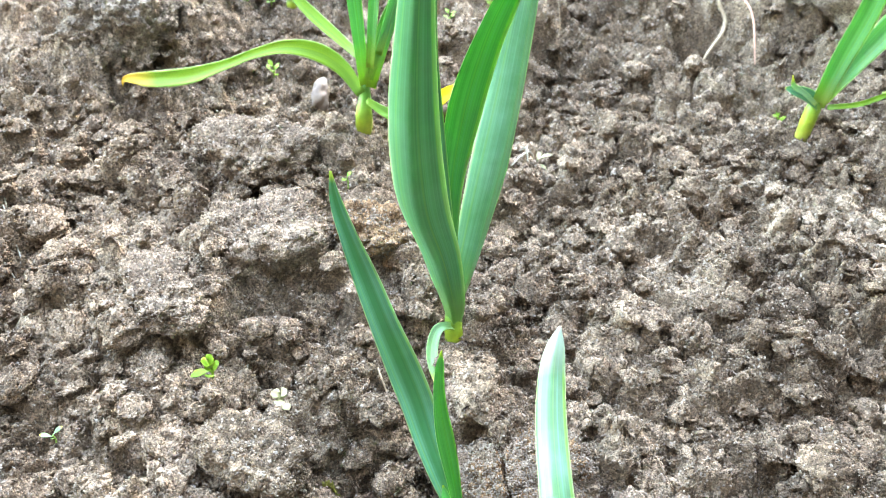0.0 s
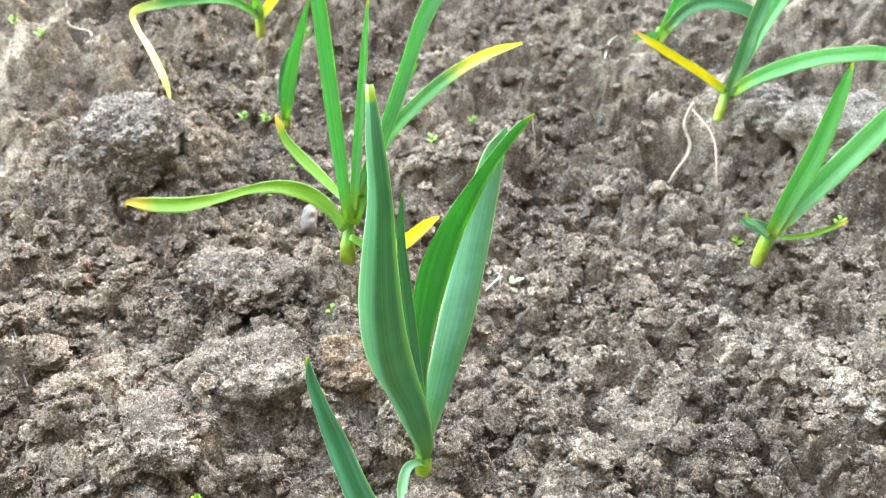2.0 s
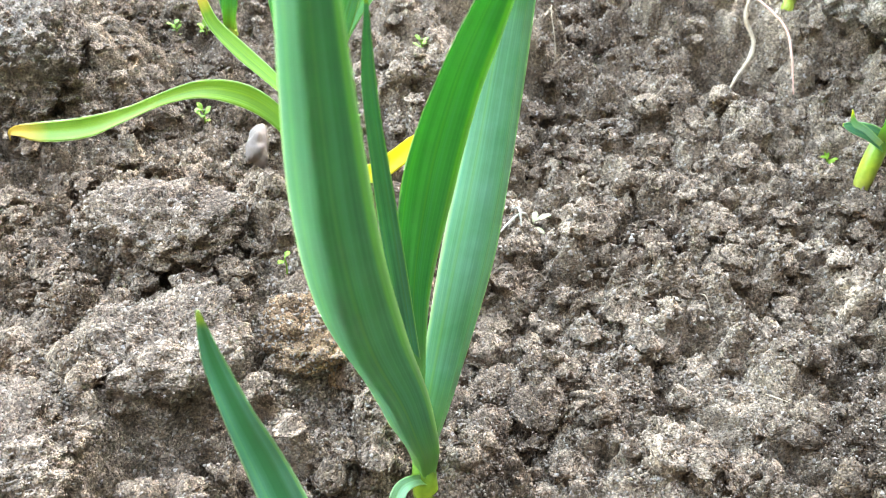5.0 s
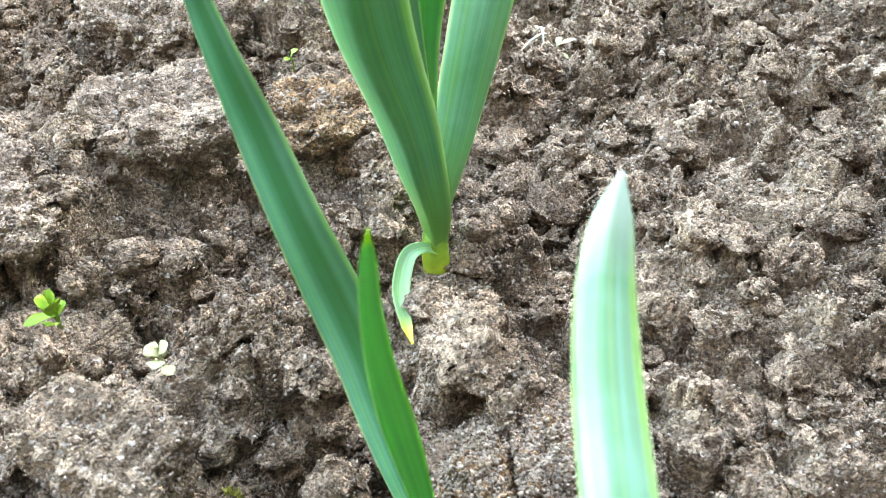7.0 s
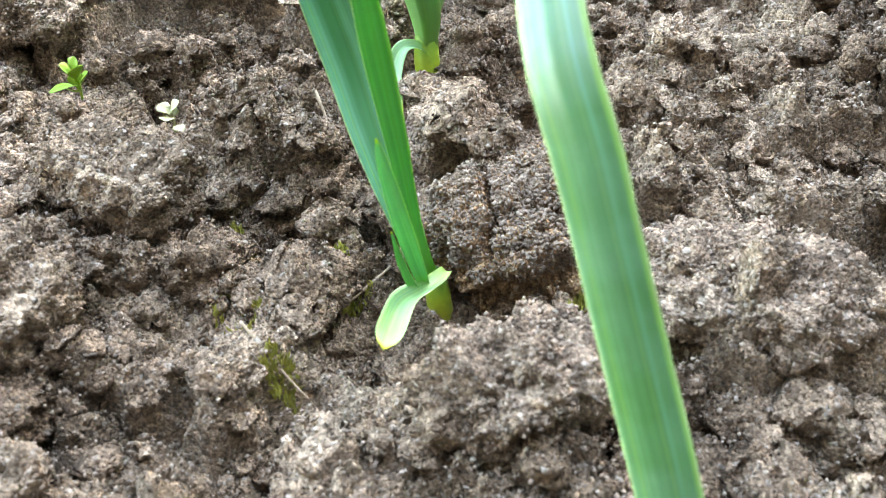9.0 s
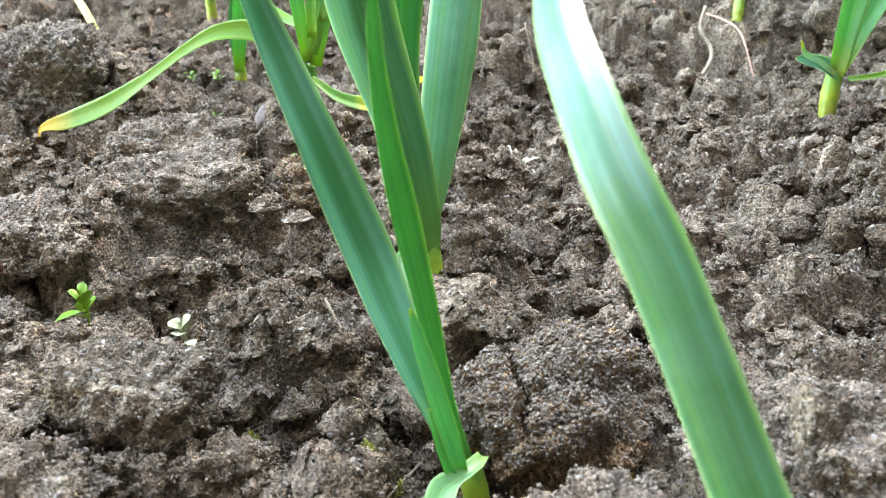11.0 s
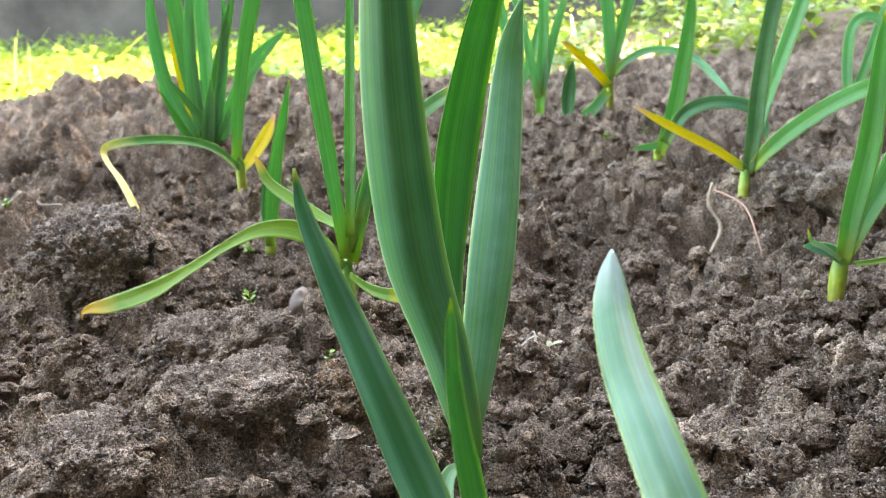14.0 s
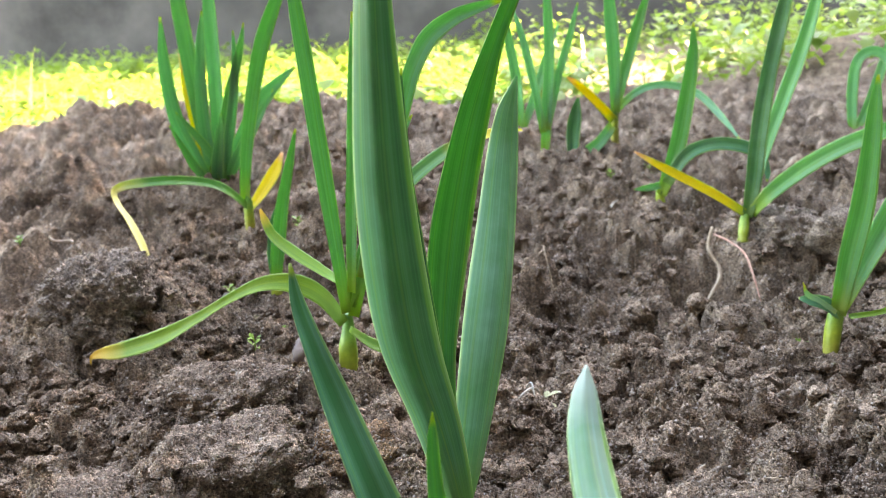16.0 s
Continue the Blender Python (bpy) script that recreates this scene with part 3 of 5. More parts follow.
LEAF = dict(
    A1=(-0.4, ((-0.1, -0.98, -0.19), (-0.05, -0.98, -0.18)), [(28.8, 251.6, 3.5, 6), (27.9, 251.2, 14, 10.2), (25.2, 245.1, 32.4, 13.2), (21.1, 241.1, 53.5, 16), (14.9, 234.1, 79.9, 18.9), (12.5, 224, 107, 18.2), (11.7, 214.2, 136.8, 15.9), (12.6, 204.9, 167.9, 11.5), (13.9, 196.6, 197.8, 7.4), (12.9, 193.8, 220.1, 5.1), (11.6, 196.1, 235.9, 2.2)]),
    A2=(0.34, ((0.36, -0.93, 0.08), (0.44, -0.89, 0.1)), [(26.7, 256.1, 39.4, 3.3), (24.1, 266.2, 67.6, 10.5), (27.6, 269.9, 102.3, 14.7), (32.9, 266.5, 129.6, 13.8), (38.4, 258.4, 151.7, 11.1), (45.2, 251.7, 171.7, 6.2), (54.7, 247.1, 192.6, 4.5), (60.9, 247, 199.9, 0.8)]),
    A3=(-0.28, ((0.51, -0.86, -0.02), (0.45, -0.89, -0.01)), [(28.8, 254.2, 12.8, 10.4), (33.6, 263.4, 29.1, 15), (38.4, 273.2, 49.9, 18.8), (43.3, 284.2, 72, 20.4), (47.3, 296.7, 92, 19.9), (50.2, 307.4, 110.8, 17.1), (52.7, 314.8, 129.3, 13.4), (54.3, 313.6, 143.4, 9), (57, 309.5, 156, 1)]),
    A4=(0.3, (0.14, -0.99, -0.07), [(27.5, 257, 28.3, 4.2), (23.1, 262.1, 61, 5.1), (19.4, 262, 95.6, 5.2), (17, 257.3, 127.5, 3.8), (16.5, 252.8, 145.1, 3), (17.4, 246, 165.3, 0.6)]),
    A5=(0.25, (0.27, -0.32, 0.91), [(30.7, 252, 0.8, 2.9), (25.2, 247.5, 6.5, 3.6), (21, 243.5, 6.5, 4.8), (19.5, 235, 2.5, 5.2), (21.3, 226, -1, 3.8), (23.6, 219.5, -3, 0.7)]),
    F1=(0.3, ((0.14, -0.71, 0.69), (0.15, -0.7, 0.69)), [(34.3, 159.6, -11.5, 2.2), (30.9, 164, -3.6, 5.2), (25.7, 170, 9, 8.8), (20, 178.5, 21.2, 11.1), (15.4, 185.7, 32.2, 12.1), (9.7, 190.1, 47.4, 11.9), (3.6, 193.2, 64.6, 10.2), (-3.1, 199.4, 81.2, 8.6), (-8.1, 202.7, 95.2, 6.2), (-12.3, 206.8, 107.2, 4.2), (-13.8, 208.7, 118.3, 0.8)]),
    F2=(0.32, (0.5, -0.87, -0.04), [(36.3, 158.5, -10, 3.2), (33.6, 157.6, 0, 3.6), (31.4, 156.6, 12, 4), (29, 155, 31.1, 5), (26.8, 153.5, 47.4, 5.8), (25.2, 152.2, 59.6, 5.9), (23.6, 151, 73.4, 4.8), (22.8, 150.5, 86.1, 3.7), (22.9, 150.4, 95.8, 2.7), (23.4, 150.5, 101.7, 0.4)]),
    F3=(0.3, (0.17, -0.98, -0.1), [(34.7, 155, -9.5, 2.2), (33.4, 152.5, -1.7, 3.4), (31.0, 149.5, 11.6, 4.2), (28.6, 148, 24.1, 3.8), (26.6, 147.6, 34, 2.4), (25.7, 147.6, 38.9, 0.5)]),
    F4=(0.3, (0.25, -0.95, -0.2), [(33.6, 154, -9.9, 2.1), (31.4, 151, -3.8, 2.2), (29.4, 147.5, 7, 1.7), (28.1, 145.5, 16.3, 0.4)]),
    F5=(0.34, (0.3, 0.4, 0.85), [(39.5, 158.5, -6.5, 3), (37, 154.5, -6.5, 4.4), (34, 151, -6, 5.4), (30, 145, -4.5, 6.2), (28.5, 132, -0.4, 6.4), (28.8, 121.5, 7, 4.6), (29.6, 115, 13, 1.3)]),
    R1=(-0.14, (-0.25, -0.8, 0.55), [(86, 57, -14, 7), (82, 63, 4, 8.5), (75, 73, 29, 9.5), (69.5, 82.5, 45, 9.6), (64, 91, 61, 9.4), (60.5, 97.5, 71, 9.6), (56.6, 106, 80, 9.6), (54.5, 118, 87.5, 9.2), (53.6, 133, 93.5, 8.8), (54, 145, 99, 7.6), (55.0, 151.5, 104, 5.2), (56.1, 155.5, 108.2, 0.5)]),
    B1=(0.18, (-0.36, -0.8, 0.42), [(-23.6, 385, 35.5, 5.9), (-33.6, 390.4, 47.5, 8.7), (-47, 395.5, 53.4, 9.7), (-64.3, 401.2, 52.5, 7.5), (-83, 408.4, 43.8, 5.3), (-103.7, 416, 31.1, 5.8), (-129.2, 426.3, 16.7, 9.6), (-155.6, 437.8, 6.4, 9.5), (-170.4, 444.1, 2.6, 5.5), (-176.5, 446.5, -0.5, 2.6), (-177.8, 447, -5, 0.9)]),
    B2=(0.2, (-0.06, -0.65, 0.75), [(-24.6, 388, 55.9, 3.8), (-37.6, 400.3, 60.5, 5.8), (-50.2, 410.5, 66, 6.5), (-60.5, 418.4, 72.6, 5.2), (-65, 423.3, 80, 3.9), (-67.4, 426.2, 85.3, 1)]),
    B3=(0.25, (0.44, -0.9, 0.03), [(-22.3, 386, 40.2, 5.2), (-25.4, 386, 80.9, 7.4), (-28.4, 386, 119.2, 8.4), (-31, 386, 153.7, 8), (-32.9, 386, 176.8, 7.2), (-34.1, 386, 193, 5.2), (-34.9, 386, 206, 1.3)]),
    B4=(0.25, (-0.28, -0.96, -0.08), [(-18.8, 386, 50.6, 4.5), (-15.7, 383.3, 87, 5.5), (-12.4, 379.8, 123.7, 4.9), (-9.4, 375.7, 157, 3.5), (-7, 372, 181.5, 1.3)]),
    B5=(0.25, (0.29, -0.94, 0.18), [(-19.3, 388, 37.6, 5.5), (-8.5, 392.6, 76.1, 7.1), (3.2, 399.6, 112.9, 8.1), (11.1, 406.6, 138.7, 8.1), (16.2, 411.7, 154, 8.7), (24.2, 419.7, 167.1, 9.3), (37.1, 427.5, 175.9, 7.8), (51, 434.6, 180.5, 5.1), (62.2, 440, 182.7, 1.1)]),
    B6=(0.2, (0.22, -0.72, 0.66), [(-20.5, 388, 42.9, 5.8), (-11.9, 396.8, 68.8, 7.3), (-1, 407.7, 86.8, 7.9), (12.3, 420, 98.4, 7.9), (27.3, 434.6, 107, 7.7), (42.9, 449.8, 112, 6.5), (58.7, 464.7, 113.2, 5.3), (74.4, 479.1, 111.7, 1.4)]),
    B7=(0.2, (-0.03, -0.96, 0.27), [(-14.4, 388, 57.3, 3.8), (-6, 397.1, 85.8, 4.3), (1.3, 402.5, 106.2, 4.3), (7.9, 405.8, 120.2, 3.9), (14.7, 408.2, 132, 0.9)]),
    B8=(0.15, (0.56, -0.53, 0.64), [(-20.7, 382, 33.1, 3.9), (-9.9, 386.1, 22.9, 6.6), (1.9, 392.3, 17.7, 8.1), (11.5, 399.9, 19.1, 8.5), (21.1, 410.8, 21.6, 6.9), (29.3, 421, 21.7, 1.4)]),
    C1=(0.25, (-0.33, -0.94, -0.1), [(242.4, 437, 6.4, 8), (244.9, 434, 39.4, 11.8), (248, 430.6, 71.1, 12), (248, 427, 100.2, 9.6), (246.8, 423.8, 123.5, 6.5), (246, 421.5, 138.3, 1.2)]),
    C2=(0.25, (-0.73, -0.67, 0.14), [(244.6, 437, 11.2, 8), (253.8, 434.8, 36, 11.6), (263.4, 432, 59.7, 13.6), (273.1, 428.4, 84.7, 13.7), (279, 425.3, 103.1, 11.4), (284.1, 420, 131.9, 1.5)]),
    C3=(0.2, (0.08, -0.89, 0.44), [(244.5, 437, 6.5, 7.3), (235.7, 437.7, 12.8, 8), (226.6, 438.9, 15.4, 5.8), (221.5, 439.8, 16.2, 1.4)]),
    C4=(0.2, (0.02, -0.71, 0.71), [(250.5, 440, 3.6, 3.3), (269.9, 444, 4, 3.3), (283, 447.1, 7.6, 3.3), (294.9, 450, 12.2, 1.5)]),
    D1=(0.2, (0.2, -0.96, 0.2), [(240, 583, 29.9, 6), (218.3, 581.5, 44.7, 6.7), (197.9, 579.9, 56.4, 6.6), (178.8, 578.1, 67.4, 5.7), (160.1, 576.2, 78.8, 1.2)]),
    D2=(0.2, (-0.61, -0.79, 0.07), [(245.3, 583, 29.2, 7.2), (253.9, 575.8, 43.8, 10.2), (268.4, 565.4, 60.6, 11.5), (284.5, 552.3, 75.9, 11.2), (299.3, 538.4, 86.9, 10.9), (314.3, 526.8, 94.3, 9.9), (331, 518.2, 92.5, 7), (344.7, 510, 82.5, 1.4)]),
    D3=(0.25, (-0.2, -0.98, -0.05), [(242.2, 583, 26.5, 7.2), (245.4, 582.9, 52.9, 11.1), (247, 581.9, 84.8, 11.7), (250.8, 579.2, 127, 10.7), (256.4, 574.8, 167.2, 9.6), (260, 570, 198.5, 1.8)]),
    D4=(0.25, (-0.66, -0.74, 0.14), [(245.7, 585, 36.1, 5.6), (255.3, 589.1, 73.3, 8.3), (265.8, 590.2, 106.1, 10.6), (275.2, 588.9, 136.4, 10.4), (281.4, 585.5, 165.9, 9.1), (283.8, 580, 194.3, 1.5)]),
    I1=(0.25, (-0.13, -0.99, -0.07), [(203.7, 672, 25.7, 8.2), (209.2, 673.1, 41.5, 10.9), (216.8, 673.4, 68.5, 13.1), (221.9, 670.9, 104.2, 12), (224.1, 666, 134.7, 8.7), (222.5, 660, 160.1, 1.3)]),
    I2=(0.2, (-0.29, -0.94, 0.16), [(208.1, 672, 34.8, 8.2), (220.9, 666, 57.7, 10.7), (239.3, 661.4, 66.5, 10.2), (260.9, 656.8, 65.2, 10.1), (274.3, 653.9, 57.9, 8.8), (280.6, 651.4, 45.1, 5.3), (280.5, 650, 36.8, 1.3)]),
    I3=(0.2, (0.44, -0.86, 0.26), [(203.5, 668, 34.5, 5.4), (189.7, 659.7, 34.6, 5.4), (177.9, 655, 34.8, 1.3)]),
    G1=(0.25, (-0.02, -1, -0.02), [(209, 883, 66.4, 9.3), (207.2, 883.3, 117.9, 13.2), (202.8, 882.1, 168, 12.4), (199.5, 880, 205.7, 2.2)]),
    G2=(0.25, (-0.22, -0.97, 0.03), [(209.8, 884, 72, 8.2), (222.4, 889.9, 116.7, 11), (233.1, 888.3, 155.4, 10.3), (243.1, 880, 192.9, 2.2)]),
    G3=(0.2, (-0.6, -0.78, 0.18), [(210.8, 883, 69.2, 7), (226.7, 881.7, 84.1, 7.5), (246.5, 880.4, 92.3, 7.5), (269.4, 869.3, 91.6, 7.4), (288.2, 854.9, 82.5, 7.3), (300.8, 830.7, 65.2, 6.6), (310.5, 800, 45.5, 1.6)]),
    G4=(0.2, (0.33, -0.79, 0.51), [(205.6, 880, 54.1, 10.5), (188.7, 864.6, 39.2, 11.5), (170.2, 850.6, 29.7, 11.4), (154.9, 840, 25.5, 2.3)]),
    G5=(0.2, (0.2, -0.95, -0.25), [(207.3, 883, 58.9, 9.3), (184.2, 870.8, 83.4, 8.6), (165.9, 863.1, 100.2, 6.8), (156.5, 860, 107, 1.7)]),
    H1=(0.25, (-0.13, -0.99, -0.04), [(133.7, 868, 31.6, 8.1), (136.8, 869, 71.8, 12), (139.8, 868, 122.2, 10.7), (138.5, 864.5, 171.3, 8.8), (134.8, 860, 208.2, 1.6)]),
    H2=(0.25, (-0.16, -0.99, -0.02), [(136.4, 868, 54.7, 6.9), (149, 870.5, 107.7, 8.5), (160.2, 866.8, 145.9, 6.7), (167.2, 860, 177.8, 1.6)]),
    H3=(0.25, (-0.1, -0.99, 0.07), [(132.9, 868, 52, 6.9), (124.2, 868.7, 100.7, 8.5), (114.4, 873.6, 145.3, 7.3), (104.7, 880, 178.3, 1.7)]),
    J1=(0.25, (-0.18, -0.97, -0.14), [(158.3, 840, 27.6, 9), (158.7, 840.9, 51.7, 13.4), (160.5, 837.2, 71.6, 12.2), (162.3, 830, 90.3, 2.2)]),
    E1=(0.2, (0.83, -0.41, 0.39), [(-127.7, 658, 36.4, 6.3), (-138.8, 641.7, 54.2, 7.8), (-151.4, 627.3, 63.4, 7.2), (-168.1, 607.3, 69.6, 7), (-185.9, 593.5, 71.6, 6.8), (-197.7, 586.8, 70.7, 6), (-202.4, 582.9, 67.4, 5.1), (-197.5, 575.6, 59.4, 5.5), (-188, 565.8, 50.5, 6.6), (-178.8, 556.3, 36.5, 6.5), (-174.2, 551.2, 24.6, 4.6), (-172.8, 547.9, 16.7, 1.1)]),
    E2=(0.25, (0.32, -0.94, -0.15), [(-130.2, 660, 38, 7.2), (-125.4, 661.2, 74.7, 9.3), (-116.1, 660.7, 118.2, 10.9), (-103.6, 657.9, 160.1, 11.9), (-88.6, 654, 192.1, 9.2), (-76.4, 650, 215.1, 1.6)]),
    E3=(0.2, (0.42, -0.74, 0.53), [(-126.6, 660, 34.1, 5.4), (-118.4, 672.3, 44.3, 9.1), (-109.5, 686.9, 57.8, 10.2), (-103.4, 700, 71.6, 1.9)]),
    K1=(0.25, (0.48, -0.88, -0.04), [(-185.6, 780, 28.2, 10.5), (-197.6, 776.1, 58.2, 13), (-209.3, 771.3, 96.1, 12.7), (-211.5, 765.6, 141.5, 10.9), (-207.8, 760, 184.6, 1.9)]),
    K2=(0.25, (0.27, -0.96, 0.05), [(-183, 785, 29.7, 10.6), (-190.4, 788.1, 82.6, 13), (-196, 790.2, 144.1, 14.3), (-199.6, 790.6, 198.4, 12.6), (-200.5, 790, 231.9, 2)]),
    K3=(0.25, (0.07, -1, 0.02), [(-180, 785, 32.2, 9.5), (-176.3, 788.3, 87, 12), (-174.2, 790.1, 138, 12.8), (-172.2, 790.6, 192.2, 11.1), (-171.9, 790, 225.7, 2)]),
    K4=(0.25, (0.51, -0.84, -0.16), [(-176.1, 780, 33, 8.4), (-163.6, 776.5, 82.8, 9.8), (-152.4, 772.8, 133.1, 8), (-149, 770, 169.6, 1.5)]),
    K5=(0.25, (0.16, -0.99, 0.04), [(-175.3, 785, 35.8, 9.5), (-154.6, 788, 75.5, 12), (-131, 793.2, 110, 13.5), (-102.6, 800, 134.7, 2.1)]),
    K6=(0.2, (0.49, -0.81, -0.32), [(-186.7, 775, 34.6, 7.3), (-197.6, 763.8, 56.7, 7.7), (-206, 740, 94, 1.5)]),
    K7=(0.2, (0.26, -0.95, 0.17), [(-187.6, 785, 35.3, 6.3), (-196, 788.4, 80.2, 8.9), (-201.8, 793.7, 118.7, 8.8), (-206.5, 800, 151.6, 2.1)]),
    K8=(0.2, (0.3, -0.9, 0.2), [(-172, 775, 32, 7), (-180, 770, 60, 8), (-193, 762, 85, 6), (-203, 752, 104, 1)]),
    K9=(0.25, (0.3, -0.95, 0), [(-178, 782, 32, 8), (-172, 780, 70, 11), (-161, 776, 110, 10), (-146, 770, 150, 7), (-138, 766, 176, 1)]),
    K10=(0.25, (0.2, -0.97, 0), [(-182, 784, 30, 9), (-186, 780, 70, 12), (-185, 776, 115, 11), (-179, 772, 160, 8), (-174, 770, 188, 1)]),
    K11=(0.25, (0.2, -0.95, 0.2), [(-174, 780, 30, 8), (-160, 775, 55, 10), (-140, 770, 85, 9), (-118, 765, 118, 1)]),
    K12=(0.25, (0.1, -0.98, 0.1), [(-180, 776, 30, 9), (-176, 768, 52, 11), (-169, 760, 78, 9), (-164, 755, 100, 1)]),
    C5=(0.2, (0.1, -0.9, 0.4), [(241, 436, 8, 2.6), (232, 437, 15, 3), (225, 437.5, 19, 3), (222, 437, 26, 0.8)]),
    L1=(0.25, (0.07, -0.95, -0.31), [(-91.1, 557, 0.9, 6.2), (-85, 548.8, 30.5, 9.5), (-77.1, 539.1, 63.4, 8.1), (-68.6, 530.6, 90.5, 5.7), (-61.3, 523, 113.4, 1)]),
    L2=(0.25, (0.5, -0.86, -0.01), [(-91.1, 557, 0.9, 4.7), (-92.3, 559.6, 23.8, 6.2), (-89.6, 560.4, 43.5, 5.4), (-84.8, 560, 59.1, 1.1)]),
    M1=(0.2, (-0.49, -0.87, -0.05), [(487.8, 950, 20.2, 8.9), (485.2, 952.2, 65.8, 11.3), (485.7, 948.2, 98.5, 11.1), (495.7, 944, 110.3, 11), (508.9, 939.1, 106.9, 9.8), (517, 930, 87.4, 2.4)]),
    M2=(0.2, (-0.38, -0.87, 0.31), [(489.2, 950, 18.8, 7.6), (505.3, 955.8, 48.8, 10.1), (521.2, 963.6, 90.8, 10.1), (530.6, 970, 126.8, 2.5)]),
    N1=(0.25, (-0.07, -1, -0.07), [(129.6, 1080, 24.2, 10), (126.2, 1081.1, 82.1, 12.7), (117, 1077.3, 137.6, 11.1), (107.6, 1070, 184.7, 2.7)]),
    N2=(0.25, (-0.08, -0.98, 0.18), [(131.8, 1080, 25.5, 8.6), (151.5, 1087.4, 73.3, 10.7), (167.4, 1094.6, 120.7, 8.5), (182.7, 1100, 154, 2.1)]),
)

# ---- garlic plants ----

garlic((29, 250, -8), "garlic plant with broad blue-green leaves standing in loose soil",
       [(30, 248, -24, 9), (29.5, 250, -8, 8.6), (28.5, 253, 2, 8), (28.5, 256, 8, 7), (28.5, 258, 14, 4.5)],
       [(LEAF["A1"], GREEN, "broad green leaf with a raised keel"), (LEAF["A2"], DEEP, "channelled green leaf with a bent tip"), (LEAF["A3"], BLUE, "broad waxy green leaf"),
        (LEAF["A4"], GREEN, "narrow inner leaf"), (LEAF["A5"], RIMMED, "short drooping leaf with a yellow rim")])
garlic((36, 161, -14), "young garlic plant with narrow folded leaves in the soil",
       [(38.5, 161, -32, 7), (37.5, 161, -20, 6.6), (36.5, 162, -13, 5.6), (35, 162, -10, 4), (34.5, 162, -8, 2.5)],
       [(LEAF["F1"], SHADED_CHANNEL, "long channelled green leaf"), (LEAF["F2"], DEEP, "bright green folded leaf"), (LEAF["F3"], HAZE, "small inner leaf"),
        (LEAF["F4"], FRESH, "tiny yellow-green shoot"), (LEAF["F5"], RIMMED, "short drooping pale leaf with a yellow edge")])
garlic((86, 57, -16), "young garlic plant with a single waxy leaf",
       [(87, 56, -32, 6.5), (86.5, 56.5, -20, 6.5), (86, 57, -12, 6), (84, 60, -4, 4)],
       [(LEAF["R1"], WAXY_SHEEN, "long waxy leaf with bloom patches and a painted pale sheen at its tip")])
garlic((-23, 385, 10), "garlic plant with many narrow leaves, one drooping and yellow-tipped",
       [(-23, 385, -10, 9.5), (-23.4, 385.5, 10, 9.5), (-23, 387, 22, 9), (-22.5, 390, 30, 6.5), (-22, 391, 38, 4)],
       [(LEAF["B1"], LIME, "drooping lime-green leaf with a withered yellow tip"), (LEAF["B2"], LIME, "curled lime-green leaf"), (LEAF["B3"], FRESH, ""), (LEAF["B4"], FRESH, ""),
        (LEAF["B5"], FRESH, "arching green leaf"), (LEAF["B6"], GOLD_END, "arching leaf with a yellowed end"), (LEAF["B7"], FRESH, "short upright leaf"), (LEAF["B8"], GOLD_HALF, "withered leaf, green at the foot and bright yellow beyond")])
garlic((239, 435, -16), "garlic plant with two upright leaves in a loose bed",
       [(238, 434, -32, 8.5), (239, 435, -16, 8.5), (241, 438, -2, 9), (244, 441, 8, 8), (247, 441, 16, 4)],
       [(LEAF["C1"], FRESH, "upright green leaf"), (LEAF["C2"], FRESH, "slanting green leaf"), (LEAF["C3"], GREEN, "short curled leaf"), (LEAF["C4"], LIME, "thin wiry leaf on the soil"), (LEAF["C5"], RIMMED, "small withered yellow-green leaf end")])
garlic((236, 573, 12), "garlic plant on a crumbling mound with bare roots below",
       [(235, 572, -6, 7.5), (236.5, 574, 12, 7.5), (240, 582, 22, 7), (242, 587, 30, 5), (243, 588, 36, 3)],
       [(LEAF["D1"], YELLOW, "yellow withered leaf"), (LEAF["D2"], FRESH, "long arching green leaf"), (LEAF["D3"], BLUE, ""), (LEAF["D4"], FRESH, "")])
for word, rows in (
        ("garlic plant with one arching leaf among soil crumbs", (("I1", FRESH), ("I2", GREEN), ("I3", FRESH))),
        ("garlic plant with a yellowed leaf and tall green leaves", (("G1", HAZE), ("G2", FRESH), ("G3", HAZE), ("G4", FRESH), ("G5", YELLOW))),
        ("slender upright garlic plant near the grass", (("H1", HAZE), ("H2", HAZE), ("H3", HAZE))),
        ("short garlic shoot with one dark leaf", (("J1", GREEN),)),
        ("garlic plant with a kinked leaf fading to straw yellow", (("E1", HALF), ("E2", FRESH), ("E3", YELLOW))),
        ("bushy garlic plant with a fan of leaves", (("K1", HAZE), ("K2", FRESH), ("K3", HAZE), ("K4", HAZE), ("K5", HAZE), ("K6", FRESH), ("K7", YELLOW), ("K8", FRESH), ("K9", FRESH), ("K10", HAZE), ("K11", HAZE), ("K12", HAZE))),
        ("short garlic plant with one folded upright leaf", (("L1", FRESH), ("L2", GREEN))),
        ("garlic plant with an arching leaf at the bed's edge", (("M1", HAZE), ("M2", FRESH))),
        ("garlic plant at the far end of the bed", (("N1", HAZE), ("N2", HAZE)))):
    x, y, z = LEAF[rows[0][0]][2][0][:3]
    g = ground_z(x / 1000, y / 1000) * 1000
    z = max(z, g + 5)
    garlic((x, y, g), word, [(x, y + 2, g - 16, 8), (x, y + 2, g, 8), (x, y + 3, 0.5 * (g + z), 7.5), (x, y + 4, z + 2, 7), (x, y + 5, z + 10, 3)],
           [(LEAF[n], mat, "yellow withered leaf" if mat is YELLOW else "") for n, mat in rows])

# ---- clods and stones ----
CRUST = []


